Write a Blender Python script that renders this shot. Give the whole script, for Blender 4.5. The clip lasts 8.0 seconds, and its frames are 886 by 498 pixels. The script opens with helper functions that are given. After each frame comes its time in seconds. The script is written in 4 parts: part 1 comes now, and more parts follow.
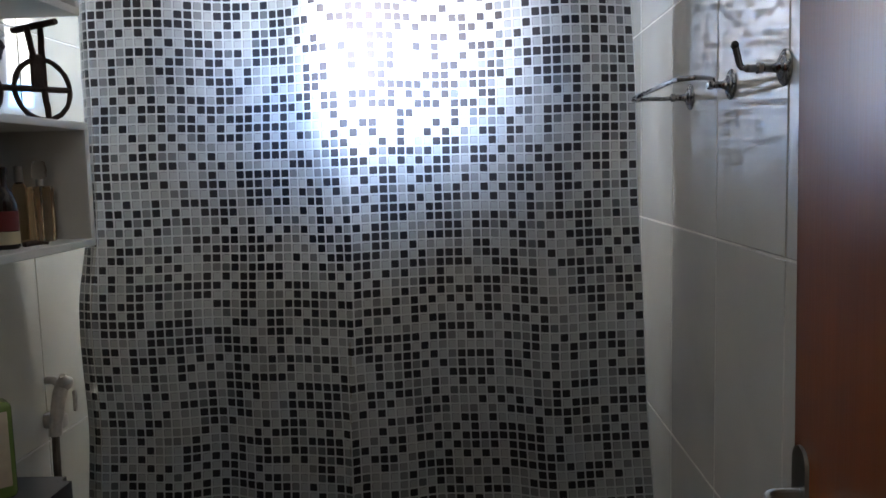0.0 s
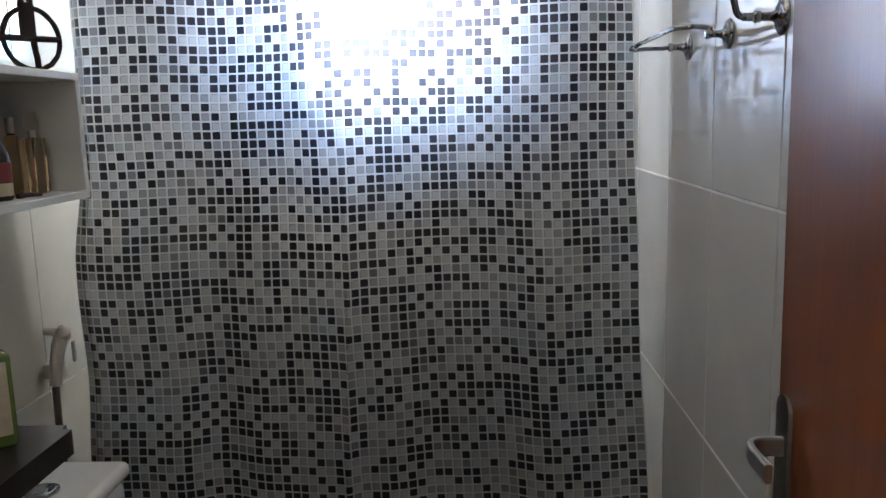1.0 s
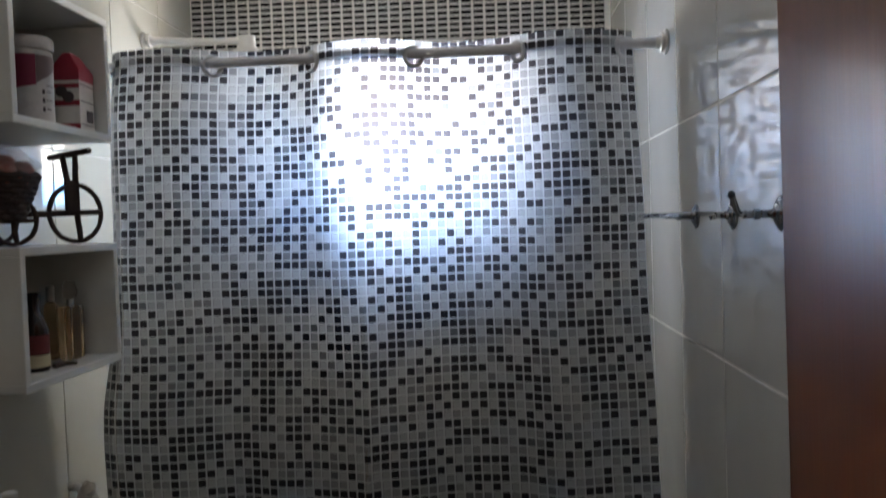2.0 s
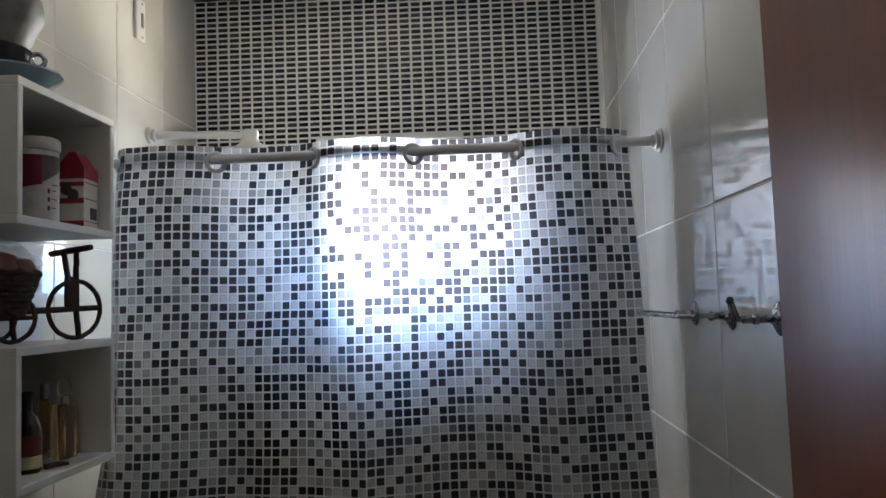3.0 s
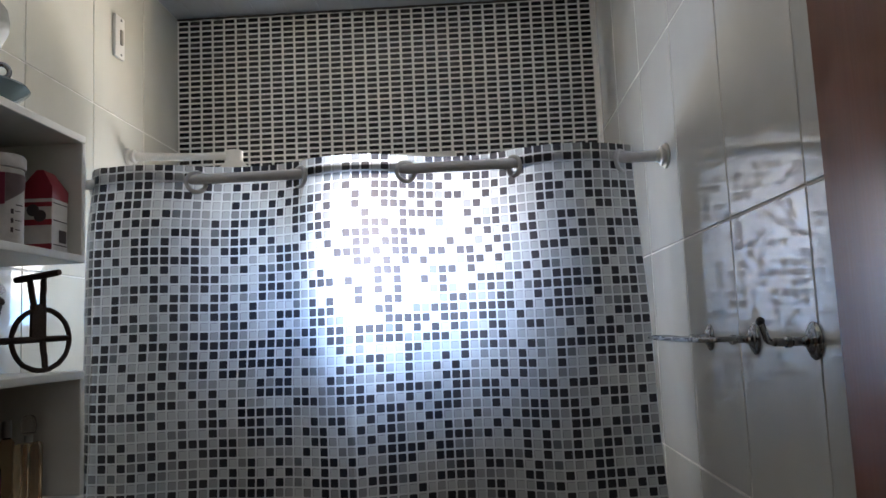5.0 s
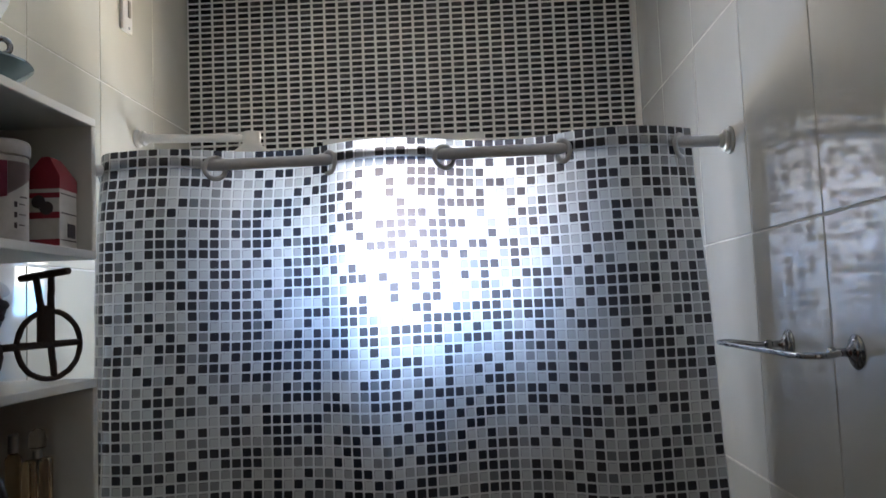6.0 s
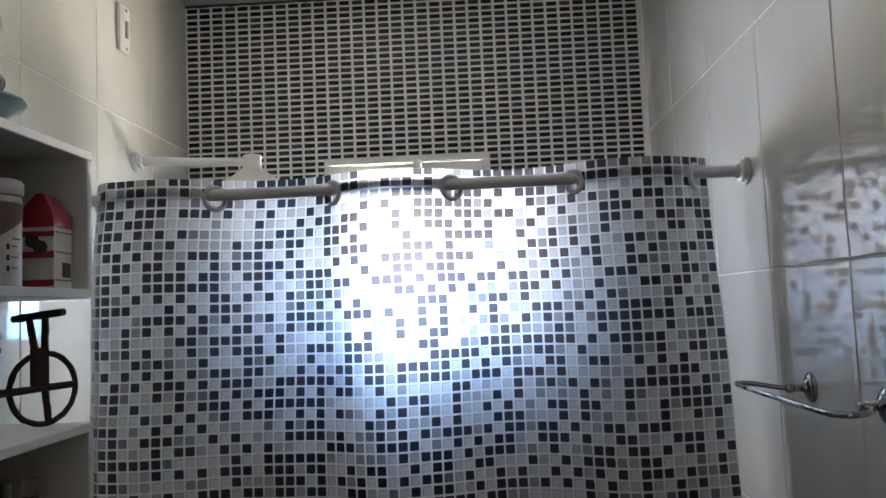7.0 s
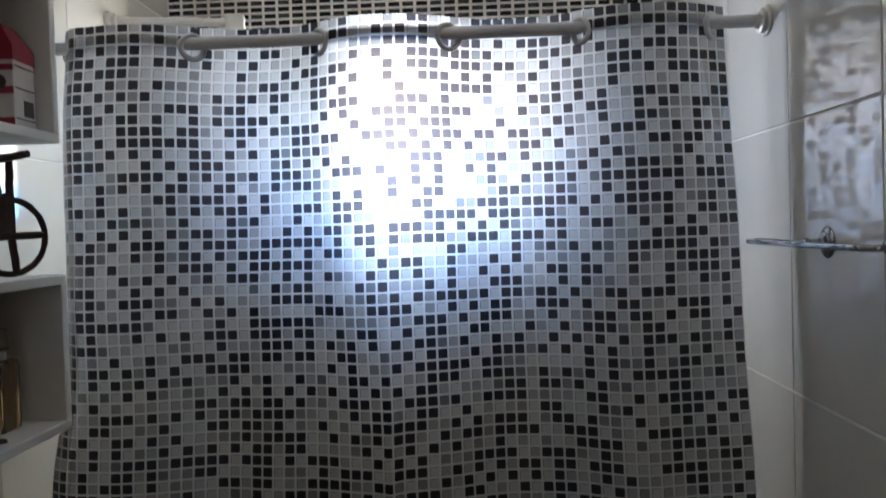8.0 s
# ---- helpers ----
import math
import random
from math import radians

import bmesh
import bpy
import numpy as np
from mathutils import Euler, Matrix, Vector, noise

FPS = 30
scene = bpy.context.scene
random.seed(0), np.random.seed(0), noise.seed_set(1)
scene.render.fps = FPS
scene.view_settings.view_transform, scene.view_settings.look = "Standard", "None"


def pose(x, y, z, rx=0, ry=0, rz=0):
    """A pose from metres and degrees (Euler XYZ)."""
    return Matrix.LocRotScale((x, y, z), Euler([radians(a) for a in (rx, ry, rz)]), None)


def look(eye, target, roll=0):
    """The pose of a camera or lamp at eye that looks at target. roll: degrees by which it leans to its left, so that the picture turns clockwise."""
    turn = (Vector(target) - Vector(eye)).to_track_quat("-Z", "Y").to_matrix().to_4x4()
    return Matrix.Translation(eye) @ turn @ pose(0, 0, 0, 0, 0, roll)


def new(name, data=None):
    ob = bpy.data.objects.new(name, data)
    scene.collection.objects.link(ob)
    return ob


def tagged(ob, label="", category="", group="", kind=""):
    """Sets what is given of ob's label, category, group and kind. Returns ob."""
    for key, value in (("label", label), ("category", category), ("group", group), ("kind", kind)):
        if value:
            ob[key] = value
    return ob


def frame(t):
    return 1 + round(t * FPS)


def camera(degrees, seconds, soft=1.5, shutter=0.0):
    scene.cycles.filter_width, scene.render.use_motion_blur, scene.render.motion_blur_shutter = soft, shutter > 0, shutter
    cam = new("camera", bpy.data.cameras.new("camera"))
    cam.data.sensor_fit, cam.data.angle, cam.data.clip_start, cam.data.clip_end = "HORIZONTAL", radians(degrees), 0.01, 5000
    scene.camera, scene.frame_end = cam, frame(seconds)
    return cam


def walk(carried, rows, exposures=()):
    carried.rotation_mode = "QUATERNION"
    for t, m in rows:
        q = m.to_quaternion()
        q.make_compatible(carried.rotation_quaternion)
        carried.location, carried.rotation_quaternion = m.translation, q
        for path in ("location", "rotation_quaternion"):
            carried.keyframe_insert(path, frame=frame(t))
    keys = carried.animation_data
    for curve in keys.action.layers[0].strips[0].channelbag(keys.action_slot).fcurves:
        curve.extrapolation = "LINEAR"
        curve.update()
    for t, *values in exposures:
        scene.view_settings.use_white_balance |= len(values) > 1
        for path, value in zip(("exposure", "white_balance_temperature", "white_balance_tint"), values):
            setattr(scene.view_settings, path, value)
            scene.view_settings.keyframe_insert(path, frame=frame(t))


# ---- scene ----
cam = camera(58.8, 8.0, shutter=0.27)
PATH = [
    (0, (-0.006, 0.063, 1.39), (-0.083, 2.051, 1.184), -1.5),
    (0.5, (-0.005, 0.064, 1.387), (-0.083, 2.042, 1.105), -1.5),
    (1, (0.003, 0.063, 1.389), (-0.076, 2.035, 1.063), -1.5),
    (1.5, (0.0, 0.046, 1.455), (-0.092, 2.019, 1.14), -1.5),
    (1.9, (0.0, 0.03, 1.499), (-0.116, 2.022, 1.354), -1.9),
    (2, (0.012, 0.029, 1.504), (-0.114, 2.024, 1.44), -1.9),
    (2.2, (0.02, 0.025, 1.515), (-0.109, 2.021, 1.531), -1.9),
    (3.5, (0.008, 0.027, 1.546), (-0.093, 2.016, 1.724), -2.0),
    (4, (0.011, 0.05, 1.555), (-0.078, 2.037, 1.766), -2.3),
    (5.3, (-0.024, 0.16, 1.525), (-0.111, 2.147, 1.73), -2.4),
    (5.5, (-0.047, 0.189, 1.523), (-0.138, 2.18, 1.687), -2.4),
    (6, (-0.088, 0.249, 1.581), (-0.177, 2.241, 1.728), -2.3),
    (6.5, (-0.098, 0.279, 1.639), (-0.18, 2.271, 1.797), -2.3),
    (7, (-0.105, 0.288, 1.644), (-0.188, 2.281, 1.793), -2.3),
    (7.5, (-0.12, 0.324, 1.594), (-0.204, 2.32, 1.685), -2.4),
    (8, (-0.111, 0.373, 1.542), (-0.19, 2.371, 1.485), -1.8),
]
walk(cam, [(t, look(eye, target, roll)) for t, eye, target, roll in PATH],
     exposures=[(0.0, -0.25), (0.5, 0.15), (1.0, 0.42), (1.5, 0.2), (2.0, -0.52), (2.3, -0.68), (4.0, -0.7), (6.5, -0.78), (7.5, -0.77), (8.0, -0.68)])

# ---- world, sun, lights ----
world = bpy.data.worlds.new("sky")
scene.world = world
world.use_nodes = True
wn = world.node_tree.nodes
sky = wn.new("ShaderNodeTexSky")
sky.sky_type = "NISHITA"
sky.sun_disc = False
sky.sun_elevation, sky.sun_rotation = radians(55), radians(160)
wn["Background"].inputs[1].default_value = 0.10
world.node_tree.links.new(sky.outputs[0], wn["Background"].inputs[0])

sun = new("sun", bpy.data.lights.new("sun", "SUN"))
sun.data.energy, sun.data.angle, sun.data.color = 2.5, radians(0.5), (1.0, 0.95, 0.87)
sun.matrix_world = look((0, 0, 8), (1.6, -1.9, 4.6))


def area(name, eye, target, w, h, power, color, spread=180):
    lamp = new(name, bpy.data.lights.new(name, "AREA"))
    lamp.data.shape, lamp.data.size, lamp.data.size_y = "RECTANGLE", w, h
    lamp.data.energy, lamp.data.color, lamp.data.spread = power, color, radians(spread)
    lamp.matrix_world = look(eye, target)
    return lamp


# Room: x from LEFT to RIGHT, y from FRONT to BACK, floor at 0
LEFT, RIGHT, FRONT, BACK, TOP = -0.905, 0.388, -0.16, 2.45, 2.533
WX0, WX1, WZ0, WZ1 = -0.512, -0.060, 1.56, 2.066

# daylight that comes in by the shower window
area("window_daylight", (-0.286, BACK + 0.16, 1.875), (-0.286, 0.0, 2.15), 0.44, 0.36, 27.0, (1.0, 0.95, 0.89), 116)
area("window_skylight", (-0.286, BACK + 0.16, 1.640), (-0.286, 0.0, 1.50), 0.44, 0.115, 20.0, (0.22, 0.52, 1.0), 140)
area("window_groundlight", (-0.286, BACK + 0.20, 1.66), (-0.44, 1.95, 2.75), 0.44, 0.30, 36.0, (1.0, 0.84, 0.64), 105)
# fill lamp added in the unseen hall, brightens what faces the doorway
area("doorway_fill", (-0.10, FRONT - 0.75, 1.55), (-0.25, 1.5, 1.2), 0.7, 1.6, 2.5, (1.0, 0.90, 0.79))


# ---- materials ----
def nodes_of(name):
    m = bpy.data.materials.new(name)
    m.use_nodes = True
    return m, m.node_tree.nodes, m.node_tree.links


def plain(name, color, rough=0.5, metal=0.0, vary=0.12, scale=9.0, bump=0.0, bump_scale=60.0, spec=0.5, coat=0.0, per_piece=0.0, trans=0.0, wear=None):
    """A surface with stains at two scales, fine relief and uneven gloss."""
    m, n, l = nodes_of(name)
    b = n["Principled BSDF"]
    b.inputs["Roughness"].default_value, b.inputs["Metallic"].default_value = rough, metal
    b.inputs["Specular IOR Level"].default_value, b.inputs["Coat Weight"].default_value = spec, coat
    b.inputs["Coat Roughness"].default_value = 0.035
    b.inputs["Transmission Weight"].default_value = trans
    co = n.new("ShaderNodeTexCoord")
    n1, n2 = n.new("ShaderNodeTexNoise"), n.new("ShaderNodeTexNoise")
    n1.inputs["Scale"].default_value, n1.inputs["Detail"].default_value = scale, 5
    n2.inputs["Scale"].default_value, n2.inputs["Detail"].default_value = bump_scale, 4
    l.new(co.outputs["Object"], n1.inputs["Vector"])
    l.new(co.outputs["Object"], n2.inputs["Vector"])
    add = n.new("ShaderNodeMath")
    add.operation = "MULTIPLY_ADD"
    l.new(n2.outputs["Fac"], add.inputs[0])
    add.inputs[1].default_value = 0.35
    l.new(n1.outputs["Fac"], add.inputs[2])
    rng = n.new("ShaderNodeMapRange")
    rng.inputs["From Min"].default_value, rng.inputs["From Max"].default_value = 0.4, 0.95
    rng.inputs["To Min"].default_value, rng.inputs["To Max"].default_value = 1 - vary, 1 + vary
    l.new(add.outputs[0], rng.inputs["Value"])
    fac = rng.outputs[0]
    if per_piece:
        info = n.new("ShaderNodeObjectInfo")
        r2 = n.new("ShaderNodeMapRange")
        r2.inputs["To Min"].default_value, r2.inputs["To Max"].default_value = 1 - per_piece, 1 + per_piece
        l.new(info.outputs["Random"], r2.inputs["Value"])
        mul = n.new("ShaderNodeMath")
        mul.operation = "MULTIPLY"
        l.new(fac, mul.inputs[0])
        l.new(r2.outputs[0], mul.inputs[1])
        fac = mul.outputs[0]
    mix = n.new("ShaderNodeVectorMath")
    mix.operation = "SCALE"
    mix.inputs[0].default_value = color
    l.new(fac, mix.inputs["Scale"])
    l.new(mix.outputs[0], b.inputs["Base Color"])
    rr = n.new("ShaderNodeMapRange")
    rr.inputs["To Min"].default_value, rr.inputs["To Max"].default_value = rough * 0.75, min(1.0, rough * 1.3)
    l.new(n1.outputs["Fac"], rr.inputs["Value"])
    l.new(rr.outputs[0], b.inputs["Roughness"])
    if bump:
        bp = n.new("ShaderNodeBump")
        bp.inputs["Strength"].default_value, bp.inputs["Distance"].default_value = bump, 0.002
        l.new(n2.outputs["Fac"], bp.inputs["Height"])
        l.new(bp.outputs[0], b.inputs["Normal"])
    return m


def wood(name, dark, light, rough, stretch=(9.0, 9.0, 0.5)):
    m, n, l = nodes_of(name)
    b = n["Principled BSDF"]
    co, mp = n.new("ShaderNodeTexCoord"), n.new("ShaderNodeMapping")
    mp.inputs["Scale"].default_value = stretch
    l.new(co.outputs["Object"], mp.inputs["Vector"])
    t1, t2 = n.new("ShaderNodeTexNoise"), n.new("ShaderNodeTexNoise")
    t1.inputs["Scale"].default_value, t1.inputs["Detail"].default_value, t1.inputs["Distortion"].default_value = 3.0, 8, 1.2
    t2.inputs["Scale"].default_value, t2.inputs["Detail"].default_value = 30.0, 6
    l.new(mp.outputs[0], t1.inputs["Vector"])
    l.new(mp.outputs[0], t2.inputs["Vector"])
    mx = n.new("ShaderNodeMath")
    mx.operation = "MULTIPLY_ADD"
    mx.inputs[1].default_value = 0.22
    l.new(t2.outputs["Fac"], mx.inputs[0])
    l.new(t1.outputs["Fac"], mx.inputs[2])
    cr = n.new("ShaderNodeValToRGB")
    cr.color_ramp.elements[0].position, cr.color_ramp.elements[0].color = 0.35, (*dark, 1)
    cr.color_ramp.elements[1].position, cr.color_ramp.elements[1].color = 0.95, (*light, 1)
    l.new(mx.outputs[0], cr.inputs[0])
    l.new(cr.outputs[0], b.inputs["Base Color"])
    b.inputs["Roughness"].default_value = rough
    b.inputs["Specular IOR Level"].default_value = 0.25
    b.inputs["Coat Weight"].default_value, b.inputs["Coat Roughness"].default_value = 0.5, 0.14
    bp = n.new("ShaderNodeBump")
    bp.inputs["Strength"].default_value, bp.inputs["Distance"].default_value = 0.15, 0.001
    l.new(t2.outputs["Fac"], bp.inputs["Height"])
    l.new(bp.outputs[0], b.inputs["Normal"])
    return m


def glass(name, color, rough=0.02, ior=1.45):
    m, n, l = nodes_of(name)
    b = n["Principled BSDF"]
    b.inputs["Base Color"].default_value = (*color, 1)
    b.inputs["Roughness"].default_value, b.inputs["IOR"].default_value = rough, ior
    b.inputs["Transmission Weight"].default_value = 1.0
    return m


def curtain_material():
    """Printed vinyl: small black, grey and white squares with pale joints; lets light through."""
    m, n, l = nodes_of("printed_vinyl")
    n.remove(n["Principled BSDF"])
    out = n["Material Output"]

    def math_node(op, a, b=None, c=None):
        k = n.new("ShaderNodeMath")
        k.operation = op
        for i, v in enumerate((a, b, c)):
            if v is None:
                continue
            if isinstance(v, (int, float)):
                k.inputs[i].default_value = v
            else:
                l.new(v, k.inputs[i])
        return k.outputs[0]

    uv = n.new("ShaderNodeUVMap")
    sp = n.new("ShaderNodeSeparateXYZ")
    l.new(uv.outputs[0], sp.inputs[0])
    fu, fv = math_node("FRACT", sp.outputs[0]), math_node("FRACT", sp.outputs[1])
    fl = n.new("ShaderNodeVectorMath")
    fl.operation = "FLOOR"
    l.new(uv.outputs[0], fl.inputs[0])
    wh = n.new("ShaderNodeTexWhiteNoise")
    wh.noise_dimensions = "2D"
    l.new(fl.outputs[0], wh.inputs["Vector"])
    ramp = n.new("ShaderNodeValToRGB")
    ramp.color_ramp.interpolation = "CONSTANT"
    el = ramp.color_ramp.elements
    el[0].position, el[0].color = 0.0, (0.006, 0.007, 0.010, 1)
    el[1].position, el[1].color = 0.445, (0.13, 0.14, 0.15, 1)
    for p, g in ((0.47, 0.23), (0.545, 0.34), (0.67, 0.44), (0.78, 0.52)):
        e = el.new(p)
        e.color = (g, g, g * 1.02, 1)
    # the print alternates dark and light a little more than chance would
    cs = n.new("ShaderNodeSeparateXYZ")
    l.new(fl.outputs[0], cs.inputs[0])
    odd = math_node("FLOORED_MODULO", math_node("ADD", cs.outputs[0], cs.outputs[1]), 2.0)
    pick = math_node("ADD", wh.outputs["Value"], math_node("MULTIPLY", math_node("SUBTRACT", odd, 0.5), 0.30))
    l.new(pick, ramp.inputs[0])
    # distance from the joints, and the fine dark line along two sides of each square
    du = math_node("MINIMUM", fu, math_node("SUBTRACT", 1.0, fu))
    dv = math_node("MINIMUM", fv, math_node("SUBTRACT", 1.0, fv))
    # each square has rounded corners
    ru = math_node("MAXIMUM", math_node("SUBTRACT", 0.19, du), 0.0)
    rv = math_node("MAXIMUM", math_node("SUBTRACT", 0.19, dv), 0.0)
    inside = math_node("LESS_THAN", math_node("ADD", math_node("MULTIPLY", ru, ru), math_node("MULTIPLY", rv, rv)), 0.0090)
    edge = math_node("MAXIMUM", math_node("LESS_THAN", fu, 0.17), math_node("GREATER_THAN", fv, 0.84))
    shade = math_node("SUBTRACT", 1.0, math_node("MULTIPLY", edge, 0.46))
    sq = n.new("ShaderNodeVectorMath")
    sq.operation = "SCALE"
    l.new(ramp.outputs[0], sq.inputs[0])
    l.new(shade, sq.inputs["Scale"])
    mix = n.new("ShaderNodeMix")
    mix.data_type = "RGBA"
    mix.inputs[6].default_value = (0.66, 0.66, 0.66, 1)
    l.new(inside, mix.inputs[0])
    l.new(sq.outputs[0], mix.inputs[7])
    col = mix.outputs[2]
    noise_t = n.new("ShaderNodeTexNoise")
    noise_t.inputs["Scale"].default_value, noise_t.inputs["Detail"].default_value = 0.35, 5
    l.new(uv.outputs[0], noise_t.inputs["Vector"])
    bp = n.new("ShaderNodeBump")
    bp.inputs["Strength"].default_value, bp.inputs["Distance"].default_value = 0.25, 0.004
    l.new(noise_t.outputs["Fac"], bp.inputs["Height"])
    dif, trl, rfr, gls = (n.new("ShaderNodeBsdf" + k) for k in ("Diffuse", "Translucent", "Refraction", "Glossy"))
    # warm tone added to the dark squares, imitates glare round the bright window
    glare_lift = n.new("ShaderNodeVectorMath")
    glare_lift.operation = "ADD"
    l.new(col, glare_lift.inputs[0])
    glare_lift.inputs[1].default_value = (0.140, 0.110, 0.094)
    matt = n.new("ShaderNodeVectorMath")
    matt.operation = "MULTIPLY"
    matt.inputs[1].default_value = (0.68, 0.66, 0.63)
    l.new(col, matt.inputs[0])
    l.new(matt.outputs[0], dif.inputs["Color"])
    # warm factor that offsets the window lamps' blue in the scattered light
    warm_cast = n.new("ShaderNodeVectorMath")
    warm_cast.operation = "MULTIPLY"
    warm_cast.inputs[1].default_value = (1.0, 0.95, 0.87)
    l.new(col, warm_cast.inputs[0])
    l.new(warm_cast.outputs[0], trl.inputs["Color"])
    l.new(glare_lift.outputs[0], rfr.inputs["Color"])
    wide = n.new("ShaderNodeBsdfRefraction")
    # the bluish light below the glow is put into this lobe's colour
    tint = n.new("ShaderNodeVectorMath")
    tint.operation = "MULTIPLY"
    tint.inputs[1].default_value = (0.64, 0.81, 1.0)
    # and into the dark squares, as a small blue addition
    blue_lift = n.new("ShaderNodeVectorMath")
    blue_lift.operation = "ADD"
    blue_lift.inputs[1].default_value = (0.010, 0.022, 0.046)
    l.new(col, blue_lift.inputs[0])
    l.new(blue_lift.outputs[0], tint.inputs[0])
    l.new(tint.outputs[0], wide.inputs["Color"])
    rfr.inputs["IOR"].default_value, rfr.inputs["Roughness"].default_value = 1.28, 0.85
    wide.inputs["IOR"].default_value, wide.inputs["Roughness"].default_value = 1.45, 0.95
    gls.inputs["Roughness"].default_value = 0.33
    gls.inputs["Color"].default_value = (0.6, 0.6, 0.6, 1)
    for k in (dif, gls):
        l.new(bp.outputs[0], k.inputs["Normal"])

    def blend(fac, a, b):
        k = n.new("ShaderNodeMixShader")
        if isinstance(fac, float):
            k.inputs[0].default_value = fac
        else:
            l.new(fac, k.inputs[0])
        l.new(a.outputs[0], k.inputs[1])
        l.new(b.outputs[0], k.inputs[2])
        return k

    through_light = blend(0.87, trl, blend(0.54, rfr, wide))
    body = blend(0.60, dif, through_light)
    fr = n.new("ShaderNodeFresnel")
    fr.inputs["IOR"].default_value = 0.714  # the cloth shows the room its inner face
    top = blend(fr.outputs[0], body, gls)
    l.new(top.outputs[0], out.inputs["Surface"])
    return m


M_TILE = plain("glazed_wall_tile", (0.65, 0.645, 0.62), 0.055, spec=0.6, coat=0.7, vary=0.05, scale=3.0, bump=0.0022, bump_scale=14.0, per_piece=0.03)
M_TILE_CREAM = plain("glazed_cream_tile", (0.64, 0.625, 0.545), 0.055, spec=0.6, coat=0.7, vary=0.05, scale=3.0, bump=0.0022, bump_scale=14.0, per_piece=0.03)
M_GROUT = plain("wall_grout", (0.66, 0.64, 0.60), 0.8, vary=0.25, scale=14.0, bump=0.4)
M_MOSGROUT = plain("mosaic_grout", (0.86, 0.83, 0.79), 0.75, vary=0.10, scale=14.0, bump=0.4, bump_scale=150)
M_BLACK = plain("black_glass_mosaic", (0.012, 0.011, 0.011), 0.20, vary=0.4, scale=40.0, per_piece=0.4, spec=0.28)
M_DGREY = plain("dark_grey_glass_mosaic", (0.045, 0.041, 0.039), 0.26, vary=0.3, scale=40.0, per_piece=0.35, spec=0.28)
M_CEIL = plain("ceiling_panel", (0.38, 0.405, 0.44), 0.5, vary=0.06, scale=2.0, bump=0.1)
M_FLOOR = plain("floor_tile", (0.42, 0.38, 0.33), 0.3, vary=0.15, scale=5.0, per_piece=0.08)
M_PLASTER = plain("painted_plaster", (0.62, 0.58, 0.52), 0.8, vary=0.08, scale=4.0, bump=0.3)
M_DOOR = wood("varnished_red_brown_wood", (0.178, 0.043, 0.009), (0.245, 0.061, 0.013), 0.42)
M_CHROME = plain("chrome", (0.36, 0.37, 0.39), 0.07, metal=1.0, vary=0.1, scale=30.0)
M_STEEL = plain("dull_metal", (0.40, 0.40, 0.39), 0.35, metal=1.0, vary=0.15, scale=40.0)
M_ROD = plain("grey_rod_enamel", (0.52, 0.52, 0.54), 0.35, vary=0.1, scale=25.0)
M_RING = plain("grey_ring_plastic", (0.46, 0.465, 0.48), 0.4, vary=0.12, scale=30.0)
M_WHITEPLASTIC = plain("white_plastic", (0.62, 0.60, 0.565), 0.35, vary=0.06, scale=18.0)
M_BOARD = plain("white_melamine", (0.66, 0.66, 0.63), 0.42, vary=0.06, scale=8.0, bump=0.05)
M_BOARDBACK = plain("beige_back_board", (0.46, 0.405, 0.35), 0.6, vary=0.08, scale=8.0)
M_ALU = plain("white_window_paint", (0.70, 0.69, 0.65), 0.4, vary=0.06, scale=14.0)
M_CERAMIC = plain("white_glazed_ceramic", (0.74, 0.73, 0.70), 0.08, vary=0.03, scale=6.0)
M_GRANITE = plain("dark_granite", (0.018, 0.015, 0.014), 0.30, vary=0.7, scale=160.0, bump_scale=400)
M_TWIG = plain("dark_brown_twig", (0.030, 0.016, 0.011), 0.75, vary=0.4, scale=70.0, bump=0.8, bump_scale=220)
M_HOSE = plain("brown_grey_hose", (0.09, 0.075, 0.06), 0.4, vary=0.25, scale=80.0)
M_SPRAY = plain("aged_chrome_plastic", (0.46, 0.43, 0.38), 0.35, vary=0.2, scale=40.0)
M_CURTAIN = curtain_material()
M_PANE = glass("window_glass", (0.95, 0.98, 1.0), 0.0, 1.45)


# ---- mesh helpers ----
def boxes(*specs, bevel=0.0, seg=2):
    """One bmesh of boxes (x0, x1, y0, y1, z0, z1)."""
    bm = bmesh.new()
    for x0, x1, y0, y1, z0, z1 in specs:
        m = Matrix.Translation(((x0 + x1) / 2, (y0 + y1) / 2, (z0 + z1) / 2)) @ Matrix.Diagonal((x1 - x0, y1 - y0, z1 - z0, 1))
        bmesh.ops.create_cube(bm, size=1.0, matrix=m)
    if bevel:
        bmesh.ops.bevel(bm, geom=bm.edges[:], offset=bevel, segments=seg, profile=0.5, affect="EDGES", clamp_overlap=True)
    return bm


def lathe(profile, seg=28, m=None):
    """Turn (radius, height) pairs round z."""
    bm = bmesh.new()
    rings = []
    for r, z in profile:
        rings.append([bm.verts.new((r * math.cos(2 * math.pi * i / seg), r * math.sin(2 * math.pi * i / seg), z)) for i in range(seg)])
    for a, b in zip(rings, rings[1:]):
        for i in range(seg):
            j = (i + 1) % seg
            bm.faces.new((a[i], a[j], b[j], b[i]))
    bm.faces.new(rings[0][::-1])
    bm.faces.new(rings[-1])
    bmesh.ops.recalc_face_normals(bm, faces=bm.faces[:])
    if m is not None:
        bm.transform(m)
    return bm


